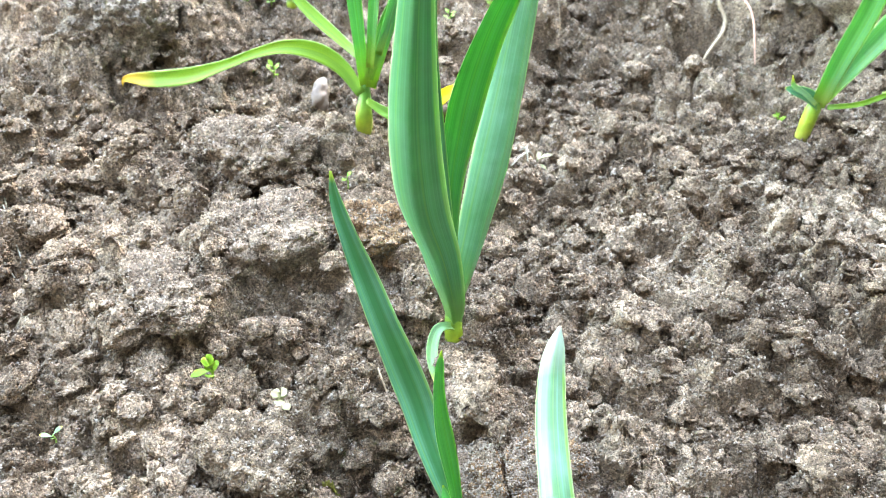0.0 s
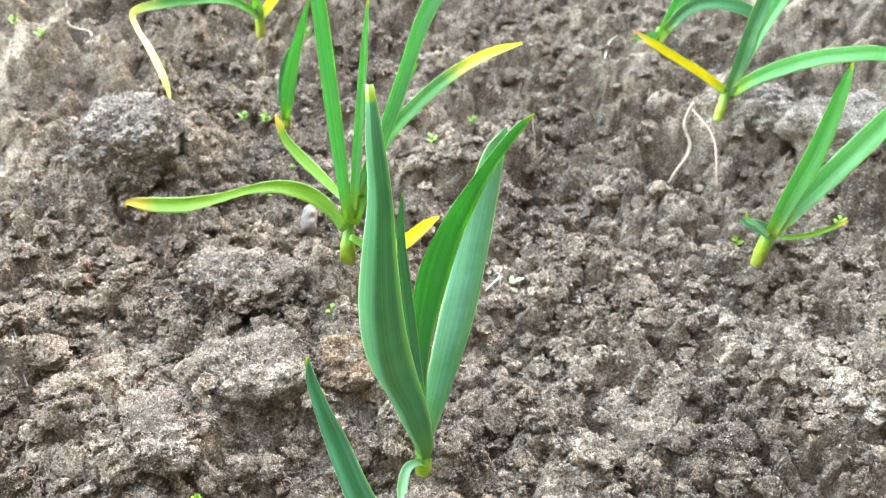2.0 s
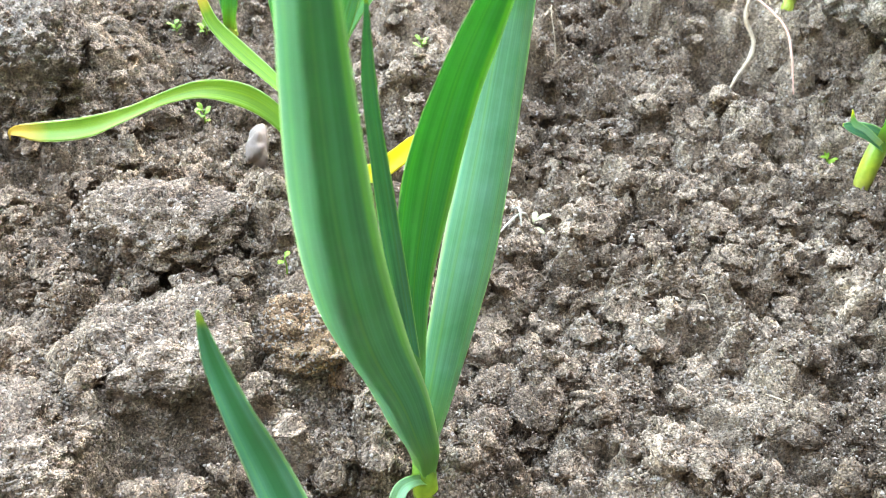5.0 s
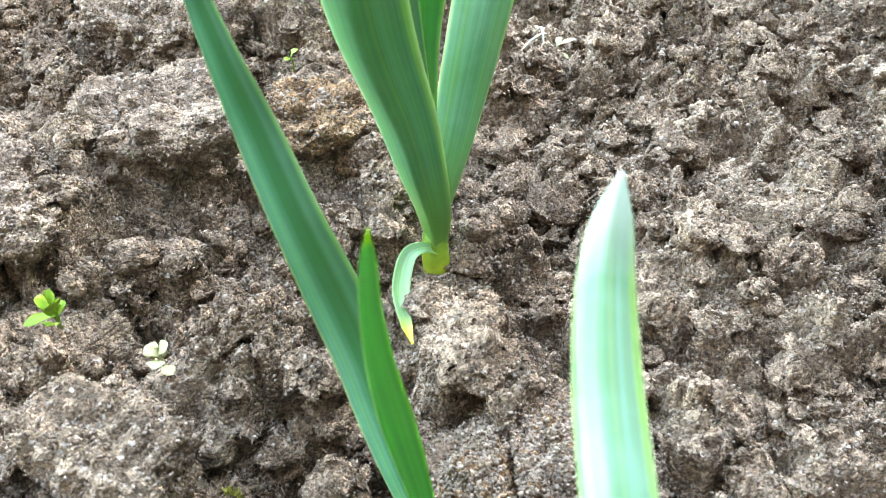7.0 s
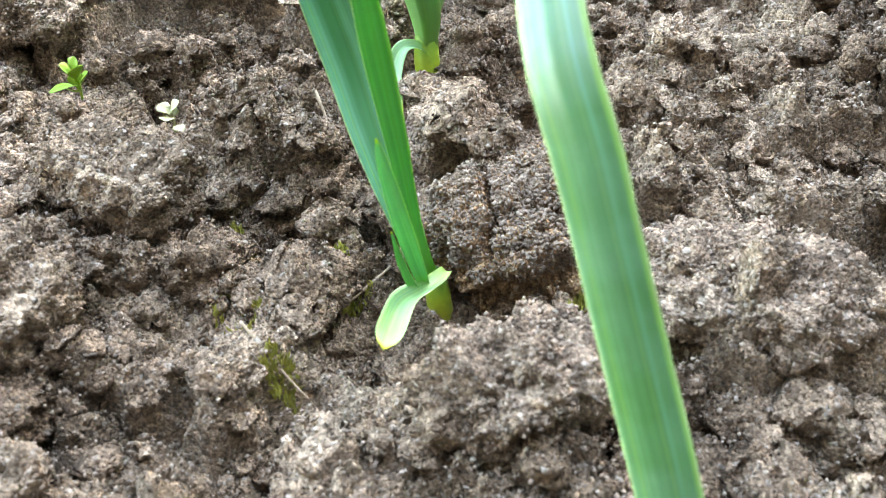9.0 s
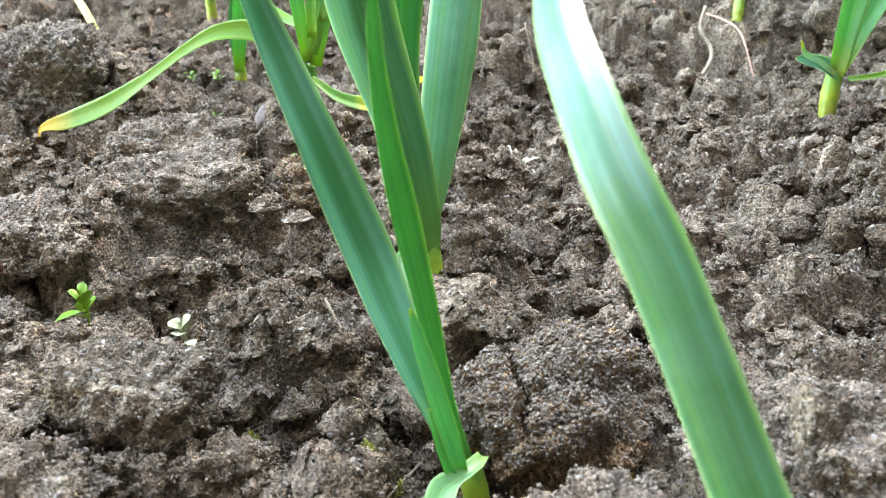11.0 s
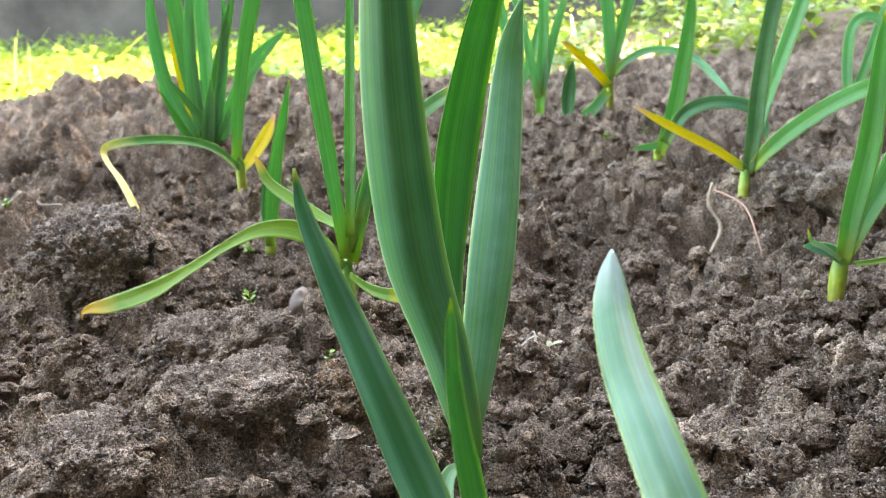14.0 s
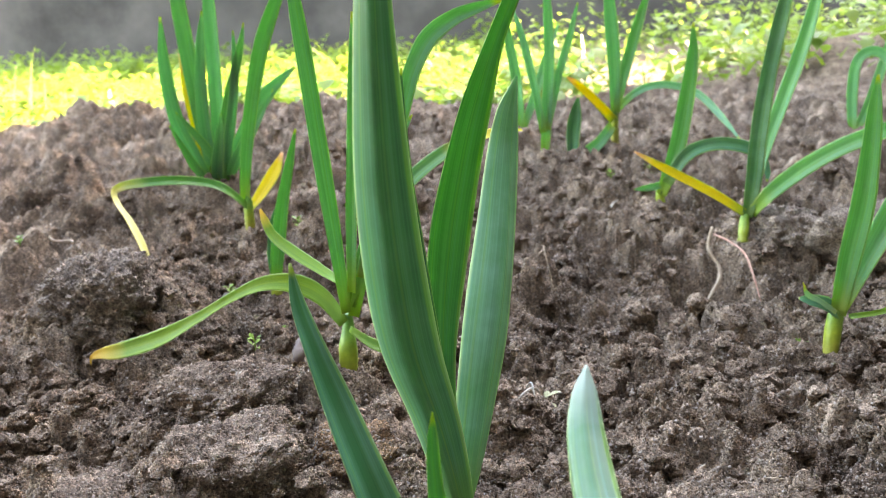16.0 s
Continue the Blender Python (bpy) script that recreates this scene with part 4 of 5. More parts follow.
def clod(x, y, size, seed, mat, label, level=5, sink=0.45, turn=0.0, rough=1.0, angular=0.3, crack=False, name="soil_clod"):
    bm = lump_mesh(size, seed, level, rough, angular, crack)
    me = bpy.data.meshes.new(name)
    bm.to_mesh(me)
    bm.free()
    for p in me.polygons:
        p.use_smooth = True
    me.materials.append(mat)
    ob = new(name, me)
    z = float(bed(np.array([x]), np.array([y]))[0])
    ob.matrix_world = pose(x, y, z + size[2] * (1 - 2 * sink) - 0.003, 0, 0, turn)
    if name == "soil_clod":
        m = np.array(ob.matrix_world)
        co = np.array([v.co for v in me.vertices]) @ m[:3, :3].T + m[:3, 3]
        CRUST.append(co[co[:, 2] > z - 0.006])
    return tagged(ob, label, "soil clod" if name == "soil_clod" else "stone", "clods on the bed" if name == "soil_clod" else "")


clod(0.060, 0.180, (0.027, 0.0205, 0.022), 3, BROWN, "large cracked sandy brown clod beside a young plant", 7, 0.60, 8, 0.8, 0.22, True)
clod(-0.047, 0.180, (0.025, 0.014, 0.012), 5, SOIL, "angular grey clod with a sloping face", 5, 0.45, -25, 0.8, 0.6)
clod(-0.060, 0.292, (0.029, 0.024, 0.013), 7, CLOD, "pale flat slab of dry soil", 5, 0.40, 20, 0.8, 0.5)
clod(-0.082, 0.368, (0.032, 0.019, 0.014), 9, CLOD, "broad pale clod of dry soil", 5, 0.40, -8)
clod(-0.096, 0.250, (0.016, 0.025, 0.010), 11, CLOD, "elongated pale clod of dry soil", 5, 0.40, 25, 0.8, 0.5)
clod(-0.186, 0.486, (0.035, 0.032, 0.030), 13, GREY, "big rounded grey clod at the bed's edge", 6, 0.30, 0, 1.0, 0.3)
clod(-0.012, 0.306, (0.018, 0.016, 0.011), 15, BROWN, "rounded brown clod behind a garlic leaf", 5, 0.5)
clod(0.060, 0.122, (0.019, 0.014, 0.010), 17, CLOD, "crumbly pale clod near the young garlic", 5, 0.55, 30)
clod(0.108, 0.152, (0.028, 0.020, 0.010), 19, CLOD, "wide crumbly clod of grey soil", 5, 0.55, -30)
clod(-0.062, 0.133, (0.020, 0.016, 0.012), 25, SOIL, "crumbly grey clod on bare soil", 5, 0.55, 40)
clod(0.330, 0.560, (0.048, 0.036, 0.026), 27, GREY, "large grey clod at the foot of the mound", 5, 0.5)
clod(0.268, 0.592, (0.033, 0.028, 0.022), 28, GREY, "crumbling grey clod under a garlic plant", 5, 0.55)
clod(-0.055, 0.437, (0.0065, 0.011, 0.009), 39, STONE, "smooth reddish-brown stone half in the soil", 4, 0.3, 10, 0.1, 0.5, name="stone")
clod(0.054, 0.150, (0.004, 0.003, 0.0024), 43, CHIP, "small purple-grey stone chip under a clod", 3, 0.2, 15, 0.1, 0.6, name="stone")
clod(0.015, 0.725, (0.007, 0.007, 0.006), 41, GREY, "small pale pebble on the soil", 3, 0.3, 0, 0.1, 0.1, name="stone")

rng = np.random.RandomState(4)


OCTA_V = np.array([(1, 0, 0), (-1, 0, 0), (0, 1, 0), (0, -1, 0), (0, 0, 1), (0, 0, -1)], float)
OCTA_F = np.array([(0, 2, 4), (2, 1, 4), (1, 3, 4), (3, 0, 4), (2, 0, 5), (1, 2, 5), (3, 1, 5), (0, 3, 5)])


def crumb_heap(name, centres, radii, label, mat, rough=0.25):
    """Loose grains: one angular grain at each centre, joined."""
    ball_v, ball_f = OCTA_V, OCTA_F
    n = len(centres)
    size = radii[:, None, None] * (1 + rough * rng.uniform(-1, 1, (n, len(ball_v), 1))) * rng.uniform(0.7, 1.2, (n, 1, 3))
    turn, tip = rng.uniform(0, 6.283, n), rng.uniform(0, 1.5, n)
    c, d, e, f = np.cos(turn), np.sin(turn), np.cos(tip), np.sin(tip)
    spin = np.stack([np.stack([c, -d * e, d * f], -1), np.stack([d, c * e, -c * f], -1), np.stack([0 * c, f, e], -1)], 1)
    v = centres[:, None, :] + np.einsum("nij,nkj->nki", spin, ball_v[None] * size)
    faces = ball_f[None] + (np.arange(n) * len(ball_v))[:, None, None]
    tagged(mesh_object(name, v.reshape(-1, 3), faces.reshape(-1, 3), mat), label, "soil crumbs", kind="stuff")


surface = np.stack([X, Y, Z], -1).reshape(-1, 3)
inside = (surface[:, 0] > -0.30) & (surface[:, 0] < 0.38) & (surface[:, 1] > 0.095) & (surface[:, 1] < 1.1) & (roughness(surface[:, 0], surface[:, 1]) > 0.6)
surface = surface[inside]
def aggregates(name, spots, radii, level, label):
    """Rough rounded lumps of soil, each a ball with a bumpy skin, bedded in the ground and joined."""
    ball = bmesh.new()
    bmesh.ops.create_icosphere(ball, subdivisions=level, radius=1)
    ball_v = np.array([v.co for v in ball.verts])
    ball_f = np.array([[v.index for v in f.verts] for f in ball.faces])
    ball.free()
    n, k = len(spots), len(ball_v)
    axes = rng.uniform(0.8, 1.2, (n, 1, 3)) * (1, 1, 0.92)
    turn = rng.uniform(0, 6.283, n)
    c, d = np.cos(turn)[:, None], np.sin(turn)[:, None]
    local = ball_v[None] * axes
    local = np.stack([local[..., 0] * c - local[..., 1] * d, local[..., 0] * d + local[..., 1] * c, local[..., 2]], -1) * radii[:, None, None]
    out = np.broadcast_to(ball_v[None], (n, k, 3)).reshape(-1, 3)
    p = (spots[:, None, :] + local).reshape(-1, 3)
    r = np.repeat(radii, k)
    wide = np.stack([smooth(p[:, 0] + 3 * p[:, 2], p[:, 1], 0.007, 501), smooth(p[:, 0], p[:, 1] - 3 * p[:, 2], 0.007, 502), smooth(p[:, 2] + p[:, 0], p[:, 1], 0.007, 503)], -1)
    bump = 1.1 * (crumbs3(p, 0.0050, 511) - 0.45) * 0.0050 + 1.4 * (crumbs3(p, 0.0026, 521) - 0.45) * 0.0026
    p = p + wide * (0.22 * r)[:, None] + out * (bump + (0.05 if level < 3 else 0.02) * r * rng.normal(0, 1, len(r)))[:, None]
    faces = (ball_f[None] + (np.arange(n) * k)[:, None, None]).reshape(-1, 3)
    tagged(mesh_object(name, p, faces, LUMP), label, "soil lumps", kind="stuff")
    return p[out[:, 2] > -0.15]


close = surface[(surface[:, 0] > -0.21) & (surface[:, 0] < 0.27) & (surface[:, 1] < 0.47)]
away = surface[(surface[:, 1] >= 0.45) | (surface[:, 0] < -0.2) | (surface[:, 0] > 0.26)]
WEEDS = ((21, 532), (51, 594), (-124, 562), (-107, 563), (-92, 482), (-82, 520), (-90, 663), (-344, 679), (-313, 656), (236, 468), (303, 474), (-298, 629), (216, 770), (180, 760), (-29, 350), (-70, 217), (-40, 206), (-132, 195), (153, 291), (139, 342))
CLEAR = np.array([(e[0], e[1]) for e in EARTHED] + [(x / 1000, y / 1000) for x, y in WEEDS] + [(0.060, 0.394), (0.066, 0.402), (0.077, 0.412), (0.069, 0.410), (0.0195, 0.235), (0.020, 0.228), (0.024, 0.244), (-0.003, 0.136), (0.003, 0.131), (0.010, 0.127), (0.019, 0.169), (0.070, 0.405), (-0.001, 0.223), (0.054, 0.150), (0.083, 0.135), (0.204, 0.540), (0.228, 0.530)])


def clear_of_stems(spots, radii):
    gap = np.sqrt(((spots[:, None, :2] - CLEAR[None]) ** 2).sum(-1)).min(1)
    return gap > 0.004 + radii


def heap(field, count, small, large, power, lift, level, clustered, cloddy=0.0):
    """Scatter lumps over a stretch of ground, thicker in some places than in others."""
    at = field[rng.randint(0, len(field), count)].copy()
    r = small + (large - small) * rng.uniform(0, 1, count) ** power
    keep = clear_of_stems(at, r) & (rng.uniform(0, 1, count) < 0.6 + clustered * smooth(at[:, 0], at[:, 1], 0.05, 77))
    keep &= rng.uniform(0, 1, count) < np.clip(1 - cloddy * (at[:, 0] - 0.01) / 0.1, 0.2, 1)
    at[:, 2] += r * lift
    return aggregates("soil_lumps", at[keep], r[keep], level, "rounded crumbly lumps of dug soil")


big = heap(close, 420, 0.0062, 0.0115, 1.8, 0.10, 4, 0.5, 0.7)
middle = heap(close, 2100, 0.0030, 0.0064, 1.6, 0.32, 3, 0.4, 0.05)
little = heap(close, 3600, 0.0013, 0.0030, 1.2, 0.30, 2, 0.2)
beyond = away[(away[:, 1] < 0.72) & (away[:, 0] > -0.27) & (away[:, 0] < 0.35)]
bits = heap(beyond, 1300, 0.0030, 0.0078, 1.7, 0.12, 3, 0.4, 0.35)
crumbly = heap(away, 3600, 0.0020, 0.0045, 1.5, 0.15, 2, 0.3)


# loose grains that lie on the soil, the lumps and the clods
def grains(count, small, large, fields):
    at = np.vstack([f[rng.randint(0, len(f), int(count * share))] for f, share in fields])
    at = at + rng.normal(0, 0.00045, at.shape) + (0, 0, 0.0001)
    at = at[clear_of_stems(at, np.full(len(at), -0.0018))]
    crumb_heap("soil_grains", at, small + (large - small) * rng.uniform(0, 1, len(at)) ** 1.6, "fine dry grains lying on the soil", GRAIN, 0.3)


def near_by(field):
    return field[(field[:, 1] < 0.33) & (field[:, 0] > -0.16) & (field[:, 0] < 0.20)]


crust = np.vstack(CRUST)
grains(110000, 0.00030, 0.00072, ((near_by(close), 0.42), (near_by(np.vstack([big, middle, little])), 0.33), (near_by(crust), 0.25)))
further = np.vstack([close, beyond, bits, crumbly, crust])
further = further[(further[:, 1] > 0.30) & (further[:, 1] < 0.75)]
grains(34000, 0.00065, 0.0013, ((further, 1.0),))

# ---- far side: grass strip and wall; two unseen walls added to shade the bed ----
def wall(name, lo, hi, mat, label):
    bm = bmesh.new()
    bmesh.ops.create_cube(bm, size=1)
    for v in bm.verts:
        v.co = Vector([lo[i] + (v.co[i] + 0.5) * (hi[i] - lo[i]) for i in range(3)])
    bmesh.ops.bevel(bm, geom=bm.edges[:], offset=0.02, segments=2)
    me = bpy.data.meshes.new(name)
    bm.to_mesh(me)
    bm.free()
    me.materials.append(mat)
    return tagged(new(name, me), label, "wall", kind="structure")

wall("wall_north", (-5, 4.3, -0.4), (6, 4.5, 1.3), PLASTER, "weathered grey concrete wall behind the grass")
# Added out of view: keeps the sun off the bed.
wall("shade_wall_east", (2.60, -4.5, -0.4), (2.95, 3.55, 4.2), PLASTER, "plain grey wall added out of view to shade the bed")
# Added behind the camera: blocks the southern sky so light falls from ahead.
wall("sky_block_south", (-4.0, -1.15, -0.4), (2.595, -0.85, 3.0), PLASTER, "plain grey wall added behind the camera to block sky light")

rng = np.random.RandomState(9)
N = 10000
bx = rng.uniform(-2.6, 2.8, N)
patchy = rng.uniform(0, 1, N)
by = 1.42 + 2.8 * rng.uniform(0, 1, N) ** 1.2 + 0.10 * np.sin(bx * 5) + 0.06 * np.sin(bx * 13 + 1)
clump = np.clip(0.6 + 0.8 * smooth(bx, by, 0.25, 301) + 0.5 * smooth(bx, by, 0.09, 302), 0.12, 1.7)
bh = rng.uniform(0.015, 0.075, N) * clump ** 1.5
bh = np.where((bx > 0.15 + 0.15 * np.sin(by * 4)) & (smooth(bx, by, 0.22, 305) + 0.5 * smooth(bx, by, 0.08, 306) < 0.7 * patchy), 0.0, bh)
lean = rng.uniform(-1, 1, (N, 2)) * 0.9
ang = rng.uniform(0, math.pi, N)
bw = rng.uniform(0.0012, 0.0035, N) * (1 + 2.0 * (rng.uniform(0, 1, N) < 0.25))
bz = bed(bx, by)
root = np.stack([bx, by, bz - 0.01], -1)
side = np.stack([np.cos(ang), np.sin(ang), 0 * ang], -1) * bw[:, None]
upv = np.stack([lean[:, 0] * bh, lean[:, 1] * bh, bh], -1)
droop = np.stack([lean[:, 0] * bh * 1.3, lean[:, 1] * bh * 1.3, bh * 0.25], -1)
rows = [root - side, root + side, root + upv * 0.55 + side, root + upv * 0.55 - side, root + upv + droop * 0.5 + side * 0.2, root + upv + droop * 0.5 - side * 0.2]
v = np.stack(rows, 1).reshape(-1, 3)
b0 = np.arange(N)[:, None] * 6
q = np.concatenate([b0 + np.array([[0, 1, 2, 3]]), b0 + np.array([[3, 2, 4, 5]])])
tagged(mesh_object("grass", v, q, GRASS), "sunlit yellow-green grass and weeds behind the bed", "grass", kind="stuff")


rng = np.random.RandomState(21)
N, M = 26000, 620
group = rng.randint(0, M, N)
gxs, gys = rng.uniform(-1.9, 2.2, M), 1.40 + 2.7 * rng.uniform(0, 1, M) ** 1.25
gxs = np.where((gxs > 0.3) & (rng.uniform(0, 1, M) < 0.45), gxs - 1.9, gxs)
tall = np.where(gxs > 0.25, rng.uniform(0.03, 0.20, M), 0.02 + 0.08 * rng.uniform(0, 1, M) ** 2) * (0.55 + 0.45 * np.clip((gys - 1.4) / 0.8, 0, 1))
spot = rng.uniform(0.025, 0.075, M)
px = gxs[group] + rng.normal(0, 1, N) * spot[group]
py = gys[group] + rng.normal(0, 1, N) * spot[group]
pz = bed(px, py) + tall[group] * rng.uniform(0.05, 1, N)
a1, tilt = rng.uniform(0, 6.283, N), rng.uniform(-0.5, 0.9, N)
ahead = np.stack([np.cos(a1) * np.cos(tilt), np.sin(a1) * np.cos(tilt), np.sin(tilt)], -1)
across = np.stack([-np.sin(a1), np.cos(a1), 0 * a1], -1)
size = rng.uniform(0.012, 0.046, N)[:, None]
foot = np.stack([px, py, pz], -1)
sag = np.array([0, 0, -0.25]) * size
v = np.stack([foot, foot + ahead * size * 0.5 - across * size * 0.32, foot + ahead * size * 0.5 + across * size * 0.32, foot + ahead * size + sag], 1).reshape(-1, 3)
b0 = np.arange(N)[:, None] * 4
tagged(mesh_object("leafy_weeds", v, np.concatenate([b0 + np.array([[0, 1, 2]]), b0 + np.array([[1, 3, 2]])]), GRASS), "leafy green weeds in the sunlit strip behind the bed", "weeds", kind="stuff")


# ---- seedlings, roots and litter on the bed ----
def seedling(at, label, blades, mat, stalk=None, name="weed_seedling", group="weed seedlings"):
    """A small weed: a thin stalk and ovate leaves; blades: (turn, tilt, length, width) in degrees and mm."""
    x, y = at[0] / 1000, at[1] / 1000
    z = ground_z(x, y) if len(at) < 3 else at[2] / 1000
    thing = empty_thing(name, (x, y, z), label, "weed", group)
    h = stalk if stalk else 3.0
    part("stalk", tube_mesh([(0, 0, -3, 0.9), (0.4, 0.3, h * 0.5, 0.8), (0, 0, h, 0.6)], 8, 6), mat, thing)
    for k, (turn, tilt, length, width) in enumerate(blades):
        a, b = radians(turn), radians(tilt)
        d = Vector((math.cos(a) * math.cos(b), math.sin(a) * math.cos(b), math.sin(b)))
        o = Vector((0, 0, h * (1 - 0.18 * k)))
        pts = [(*(o + d * (length * f) - Vector((0, 0, 0.25 * length * f * f))), max(width * w, 0.3)) for f, w in ((0, 0.15), (0.2, 0.3), (0.45, 0.9), (0.7, 1.0), (0.9, 0.55), (1.0, 0.05))]
        part("leaf", leaf_mesh(pts, (-d.x * 0.4, -d.y * 0.4, 1), 0.16, 0.0004, 12, 5), mat, thing)
    return thing


seedling((-70, 217, 5), "bright green seedling with small toothed leaves", ((60, 78, 8, 4.6), (200, 66, 8, 5.2), (330, 72, 8.5, 5.2), (195, 4, 8.5, 4), (20, 60, 7.5, 4.6), (120, 74, 7, 4.6), (270, 50, 7, 4.4)), WEED, 5)
seedling((-40, 206, 1), "pale withered seedling on the soil", ((30, 55, 5.2, 4.4), (160, 45, 5.4, 4.6), (270, 35, 5.6, 4.4), (90, 70, 5.4, 4.6), (210, 65, 5, 4.2), (320, 20, 5, 3.6)), WITHERED, 5)
for x, y, n in ((21, 532, 4), (51, 594, 4), (-124, 562, 5), (-107, 563, 3), (-92, 482, 4), (-82, 520, 3), (-90, 663, 6), (-344, 679, 5), (-313, 656, 4), (236, 468, 2), (303, 474, 2), (-298, 629, 4), (216, 770, 4), (180, 760, 3)):
    seedling((x, y), "small green weed seedling in the soil", [(137 * k + 37 * (x % 7), 30 + 14 * (k % 3), 5 + (k % 3) * 1.5, 2.8) for k in range(n + 3)], WEED, 6)
seedling((-29, 350), "tiny yellow-green sprout on a thread stalk", ((60, 30, 4, 2.5), (230, 30, 4, 2.5)), WEED, 9)
seedling((77, 412), "white-rooted seedling with two lime leaves", ((20, 25, 10, 3), (75, 35, 8, 3), (320, 10, 7, 3)), WITHERED, 9)


def strand(name, pts, mat, label, category, sides=8):
    """A thin root, stalk or stick lying on the soil; points in mm."""
    bm = tube_mesh(pts, 26, sides, 0.25, pts[0][0])
    at = Vector([c / 1000 for c in pts[0][:3]])
    for v in bm.verts:
        v.co -= at
    me = bpy.data.meshes.new(name)
    bm.to_mesh(me)
    bm.free()
    for p in me.polygons:
        p.use_smooth = True
    me.materials.append(mat)
    ob = new(name, me)
    ob.location = at
    return tagged(ob, label, category)


def laid(rows, lift=0.6):
    """A stiff stalk lying straight from end to end."""
    a, b = [ground_z(r[0] / 1000, r[1] / 1000) * 1000 + lift for r in (rows[0], rows[-1])]
    return [(x, y, a + (b - a) * k / (len(rows) - 1), w) for k, (x, y, w) in enumerate(rows)]


def on_soil(rows, lift=0.6):
    return [(x, y, ground_z(x / 1000, y / 1000) * 1000 + lift, w) for x, y, w in rows]


strand("root", [(216, 578, 22, 2.2), (210, 566, 10, 2.4), (215, 557, -1, 2.6), (212, 548, -8, 2.8), (204, 539, -15, 2.2), (198, 530, -20, 1.2)], DRY, "bare beige root hanging from the mound", "root")
strand("root", [(216, 574, 18, 1.2), (223, 556, 16, 1.3), (227, 542, 12, 1.4), (228, 529, 3, 1.3), (229, 515, -12, 0.8)], PINK, "thin pink root hanging over the hollow", "root")
strand("root", on_soil([(188, 535, 1.6), (187, 526, 1.8), (188, 518, 1.2)], 1), PALE, "short white root stub on the soil", "root")
strand("root", on_soil([(60, 394, 0.8), (66, 402, 1.2), (72, 410, 1.3), (77, 412, 0.9)], 4.5), PALE, "white root thread of a pulled seedling", "root")
strand("root", on_soil([(70, 400, 0.7), (69, 408, 1.1), (66, 415, 0.8)], 4.5), PALE, "white root thread of a pulled seedling", "root")
strand("dry_stalk", on_soil([(-146, 294, 1.6), (-141, 295, 2.6), (-137, 295, 1.4), (-132, 299, 0.9), (-129, 306, 0.8)], 1), DRY, "pale dried husk with a stalk on the soil", "plant litter")
strand("dry_stalk", laid([(-7, 139, 0.8), (-2, 135.4, 0.9), (2, 132.3, 0.7), (7, 128.8, 0.45), (11, 126.5, 0.3)], 4), DRY, "broken straw-coloured stalk on the soil", "plant litter")
strand("dry_stalk", laid([(14, 164, 0.7), (19, 169, 0.8), (24, 174, 0.6)], 3), DRY, "thin straw-coloured stalk beside the young garlic", "plant litter")
strand("dry_stalk", on_soil([(161, 668, 1.6), (166, 686, 2.0), (173, 694, 1.2)], 2), PALE, "curved white root end in the soil", "plant litter")
strand("dry_stalk", on_soil([(82, 141, 0.5), (83, 134, 0.6), (87, 131, 0.4)], 2), PALE, "fine white root hair on a clod", "plant litter")
strand("dry_stalk", on_soil([(-3, 227, 0.8), (-1, 223, 1.0), (2, 218, 0.8)], 2), DRY, "short pale stalk by a garlic leaf", "plant litter")
strand("dry_stalk", on_soil([(-197, 322, 0.6), (-186, 300, 0.7), (-175, 286, 0.7), (-166, 282, 0.5)], 2), PALE, "fine white root thread on the soil", "plant litter")
strand("dry_stalk", on_soil([(178, 539, 0.7), (190, 545, 0.9), (202, 550, 0.7)], 2), DRY, "thin straw in the hollow", "plant litter")
strand("dry_stalk", on_soil([(-300, 690, 1.4), (-290, 665, 1.8), (-270, 655, 1.6), (-262, 640, 1.2)], 4), DRY, "dead brown stalk at the bed's edge", "plant litter")

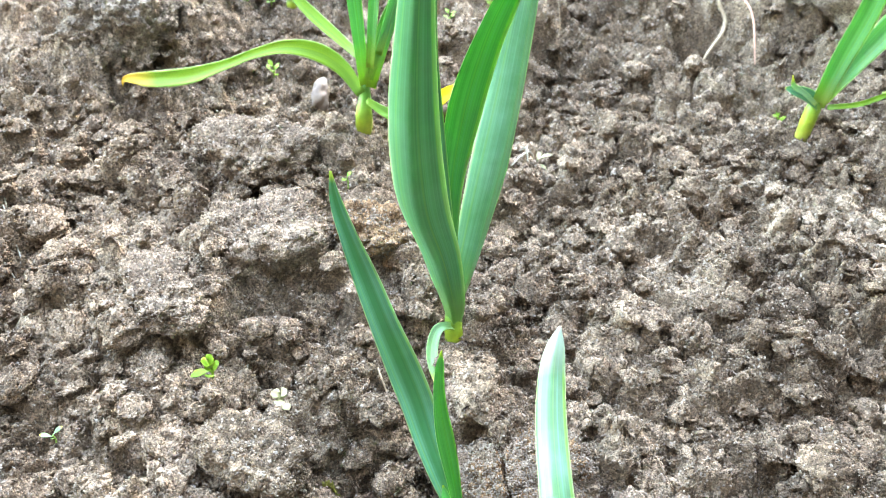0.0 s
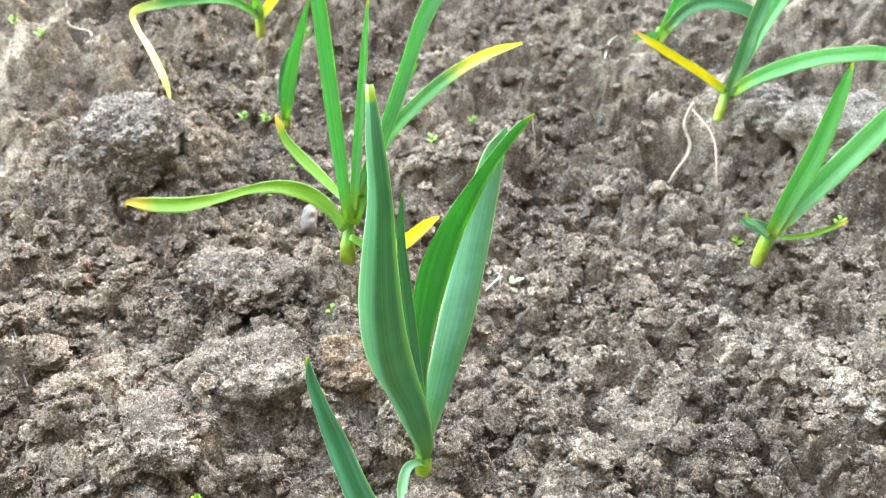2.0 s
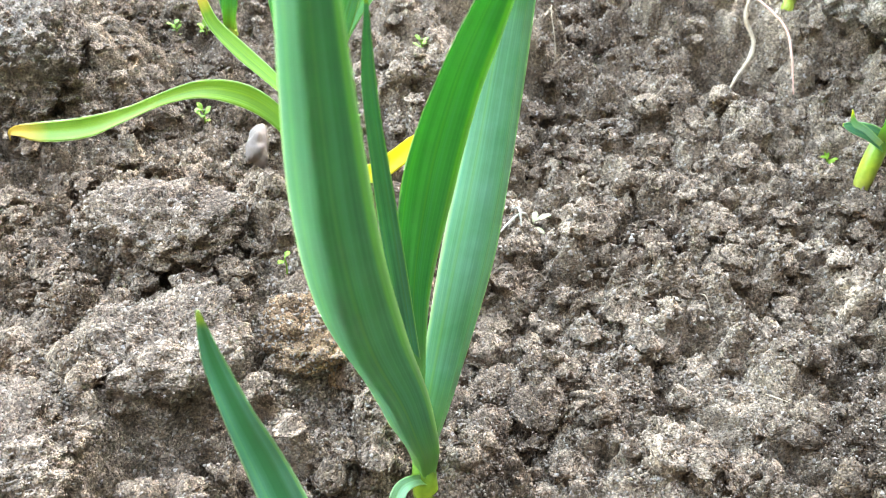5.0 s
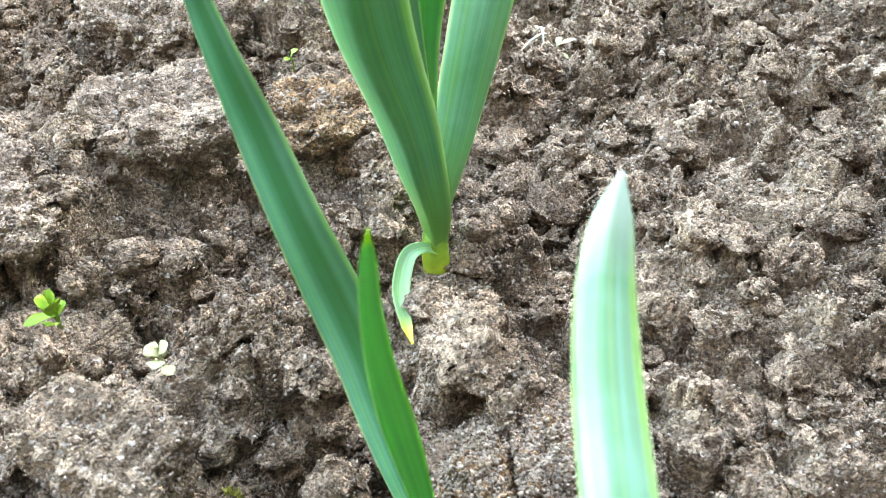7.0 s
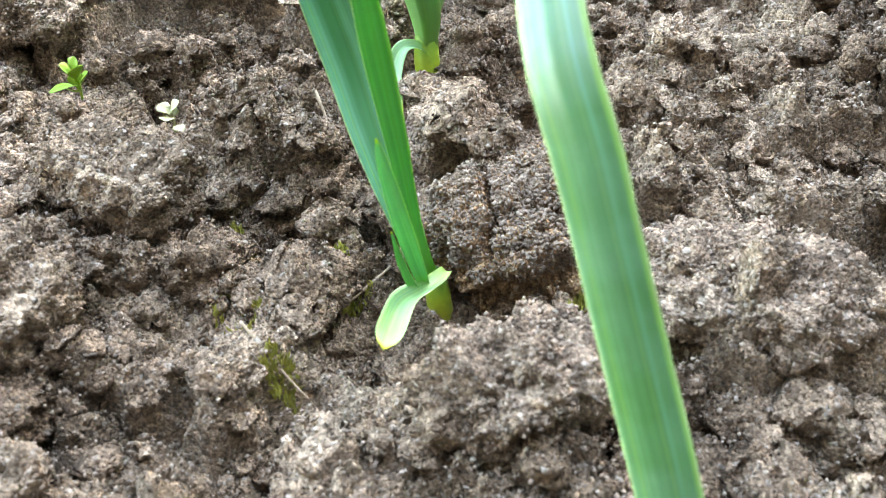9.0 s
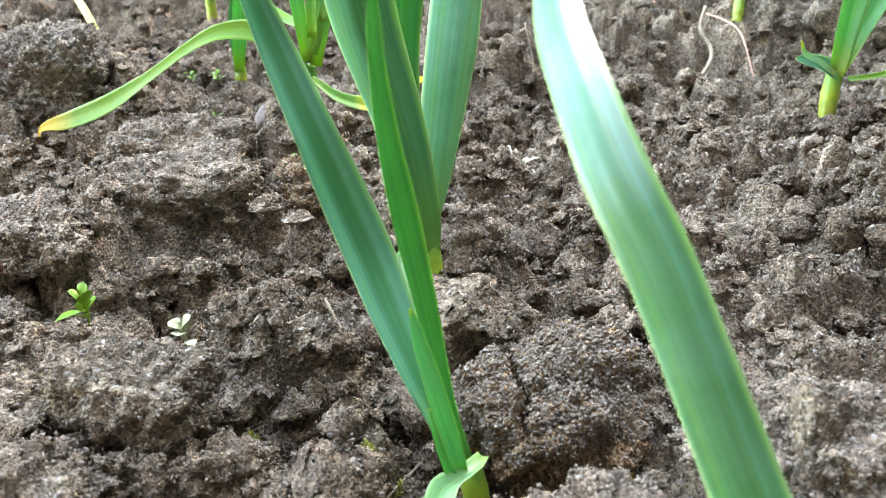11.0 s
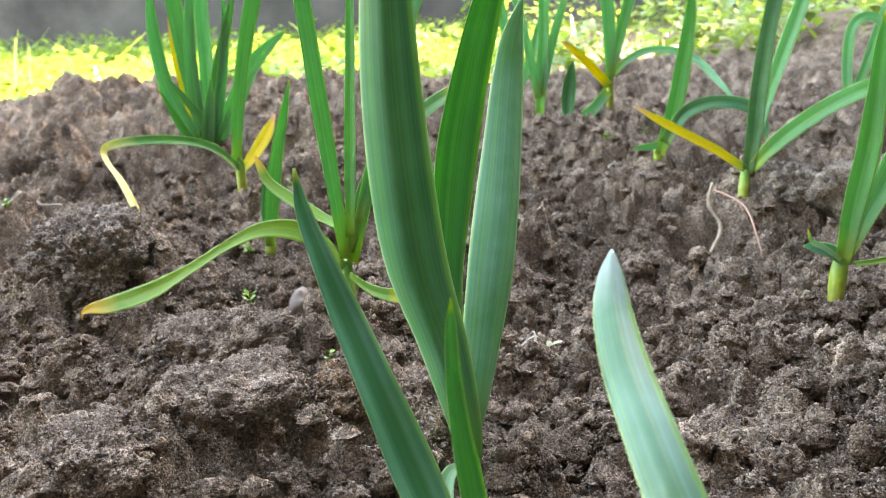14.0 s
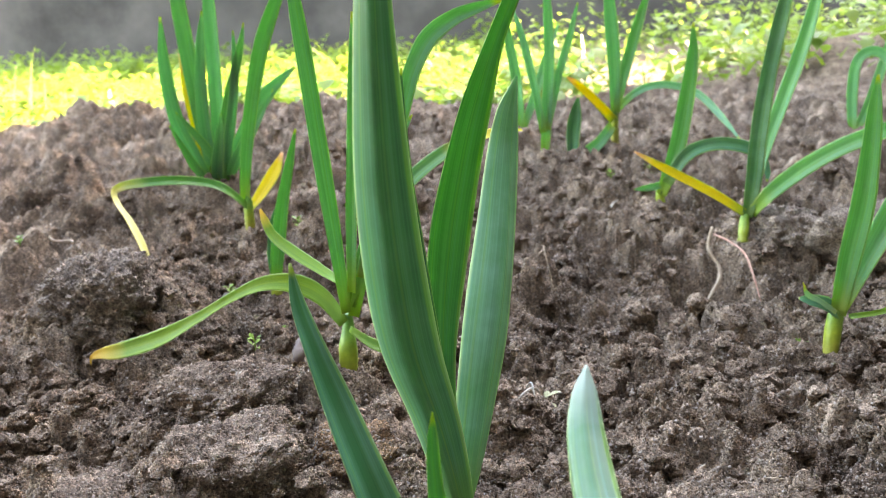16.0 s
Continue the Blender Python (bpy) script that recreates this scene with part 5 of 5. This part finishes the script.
for rows, mat, label in (
        ([(150, 294, 0.4), (153, 291, 0.5), (156, 289, 0.3)], DRY, "short pale straw bit on the soil"),
        ([(138, 347, 0.3), (139, 342, 0.4), (141, 337, 0.3)], DRY, "short pale root hair on the soil"),
        ([(-193, 313, 0.5), (-186, 300, 0.6), (-180, 292, 0.6), (-171, 286, 0.4)], PALE, "fine pale root thread on the soil"),
        ([(-189, 289, 0.5), (-182, 284, 0.6), (-175, 280, 0.4)], PALE, "fine pale root thread on the soil"),
        ([(88, 515, 0.9), (96, 530, 0.7), (93, 545, 0.6), (103, 560, 0.5)], DRY, "thin dry root sprig on the soil"),
        ([(84, 520, 0.6), (92, 524, 0.6), (104, 540, 0.5)], DRY, "thin dry root sprig on the soil")):
    strand("dry_stalk", on_soil(rows, 4), mat, label, "plant litter")
seedling((-132, 195), "tiny yellow-green sprout in bare soil", ((40, 40, 6, 2.2), (190, 35, 6, 2.2), (300, 55, 4, 2)), RIMMED, 5)

rng = np.random.RandomState(12)


def moss(x, y, r, label):
    bm = bmesh.new()
    for k in range(260):
        a, d = rng.uniform(0, 6.283), r * math.sqrt(rng.uniform(0, 1))
        px, py = x / 1000 + d * math.cos(a) / 1000, y / 1000 + d * math.sin(a) / 1000
        pz = ground_z(px, py)
        h, w = rng.uniform(0.0012, 0.0036), rng.uniform(0.0004, 0.0008)
        u = Vector((math.cos(a * 3), math.sin(a * 3), 0)) * w
        lean = Vector((rng.uniform(-1, 1), rng.uniform(-1, 1), 0)) * 0.0012
        p = Vector((px, py, pz - 0.0003))
        v = [bm.verts.new(c) for c in (p - u, p + u, p + u.orthogonal().normalized() * w, p + lean + Vector((0, 0, h)))]
        for f in ((0, 1, 3), (1, 2, 3), (2, 0, 3)):
            bm.faces.new([v[i] for i in f])
    me = bpy.data.meshes.new("moss_tuft")
    bm.to_mesh(me)
    bm.free()
    me.materials.append(MOSS)
    tagged(new("moss_tuft", me), label, "moss", "moss tufts", "stuff")


for x, y, r in ((-11, 149, 6), (9, 168, 5), (15, 162, 6), (3, 131, 4), (72, 158, 4), (-18, 181, 3)):
    moss(x, y, r, "patch of olive-green moss on the soil")

flower = empty_thing("yellow_flower", (0.166, 1.25, ground_z(0.166, 1.25)), "yellow flower standing at the edge of the bed", "flower")
part("stalk", tube_mesh([(0, 0, -4, 2), (2, 0, 20, 2), (0, 0, 42, 2)], 8, 6), WEED, flower)
for k in range(9):
    a = 2 * math.pi * k / 9
    d = Vector((math.cos(a), math.sin(a) * 0.6, 0.35))
    part("petal", leaf_mesh([(*(Vector((0, 0, 42)) + d * f), w) for f, w in ((1, 3), (7, 7), (13, 8), (17, 2))], (0, -0.6, 1), 0.1, 0.0006, 8, 5), PETAL, flower)
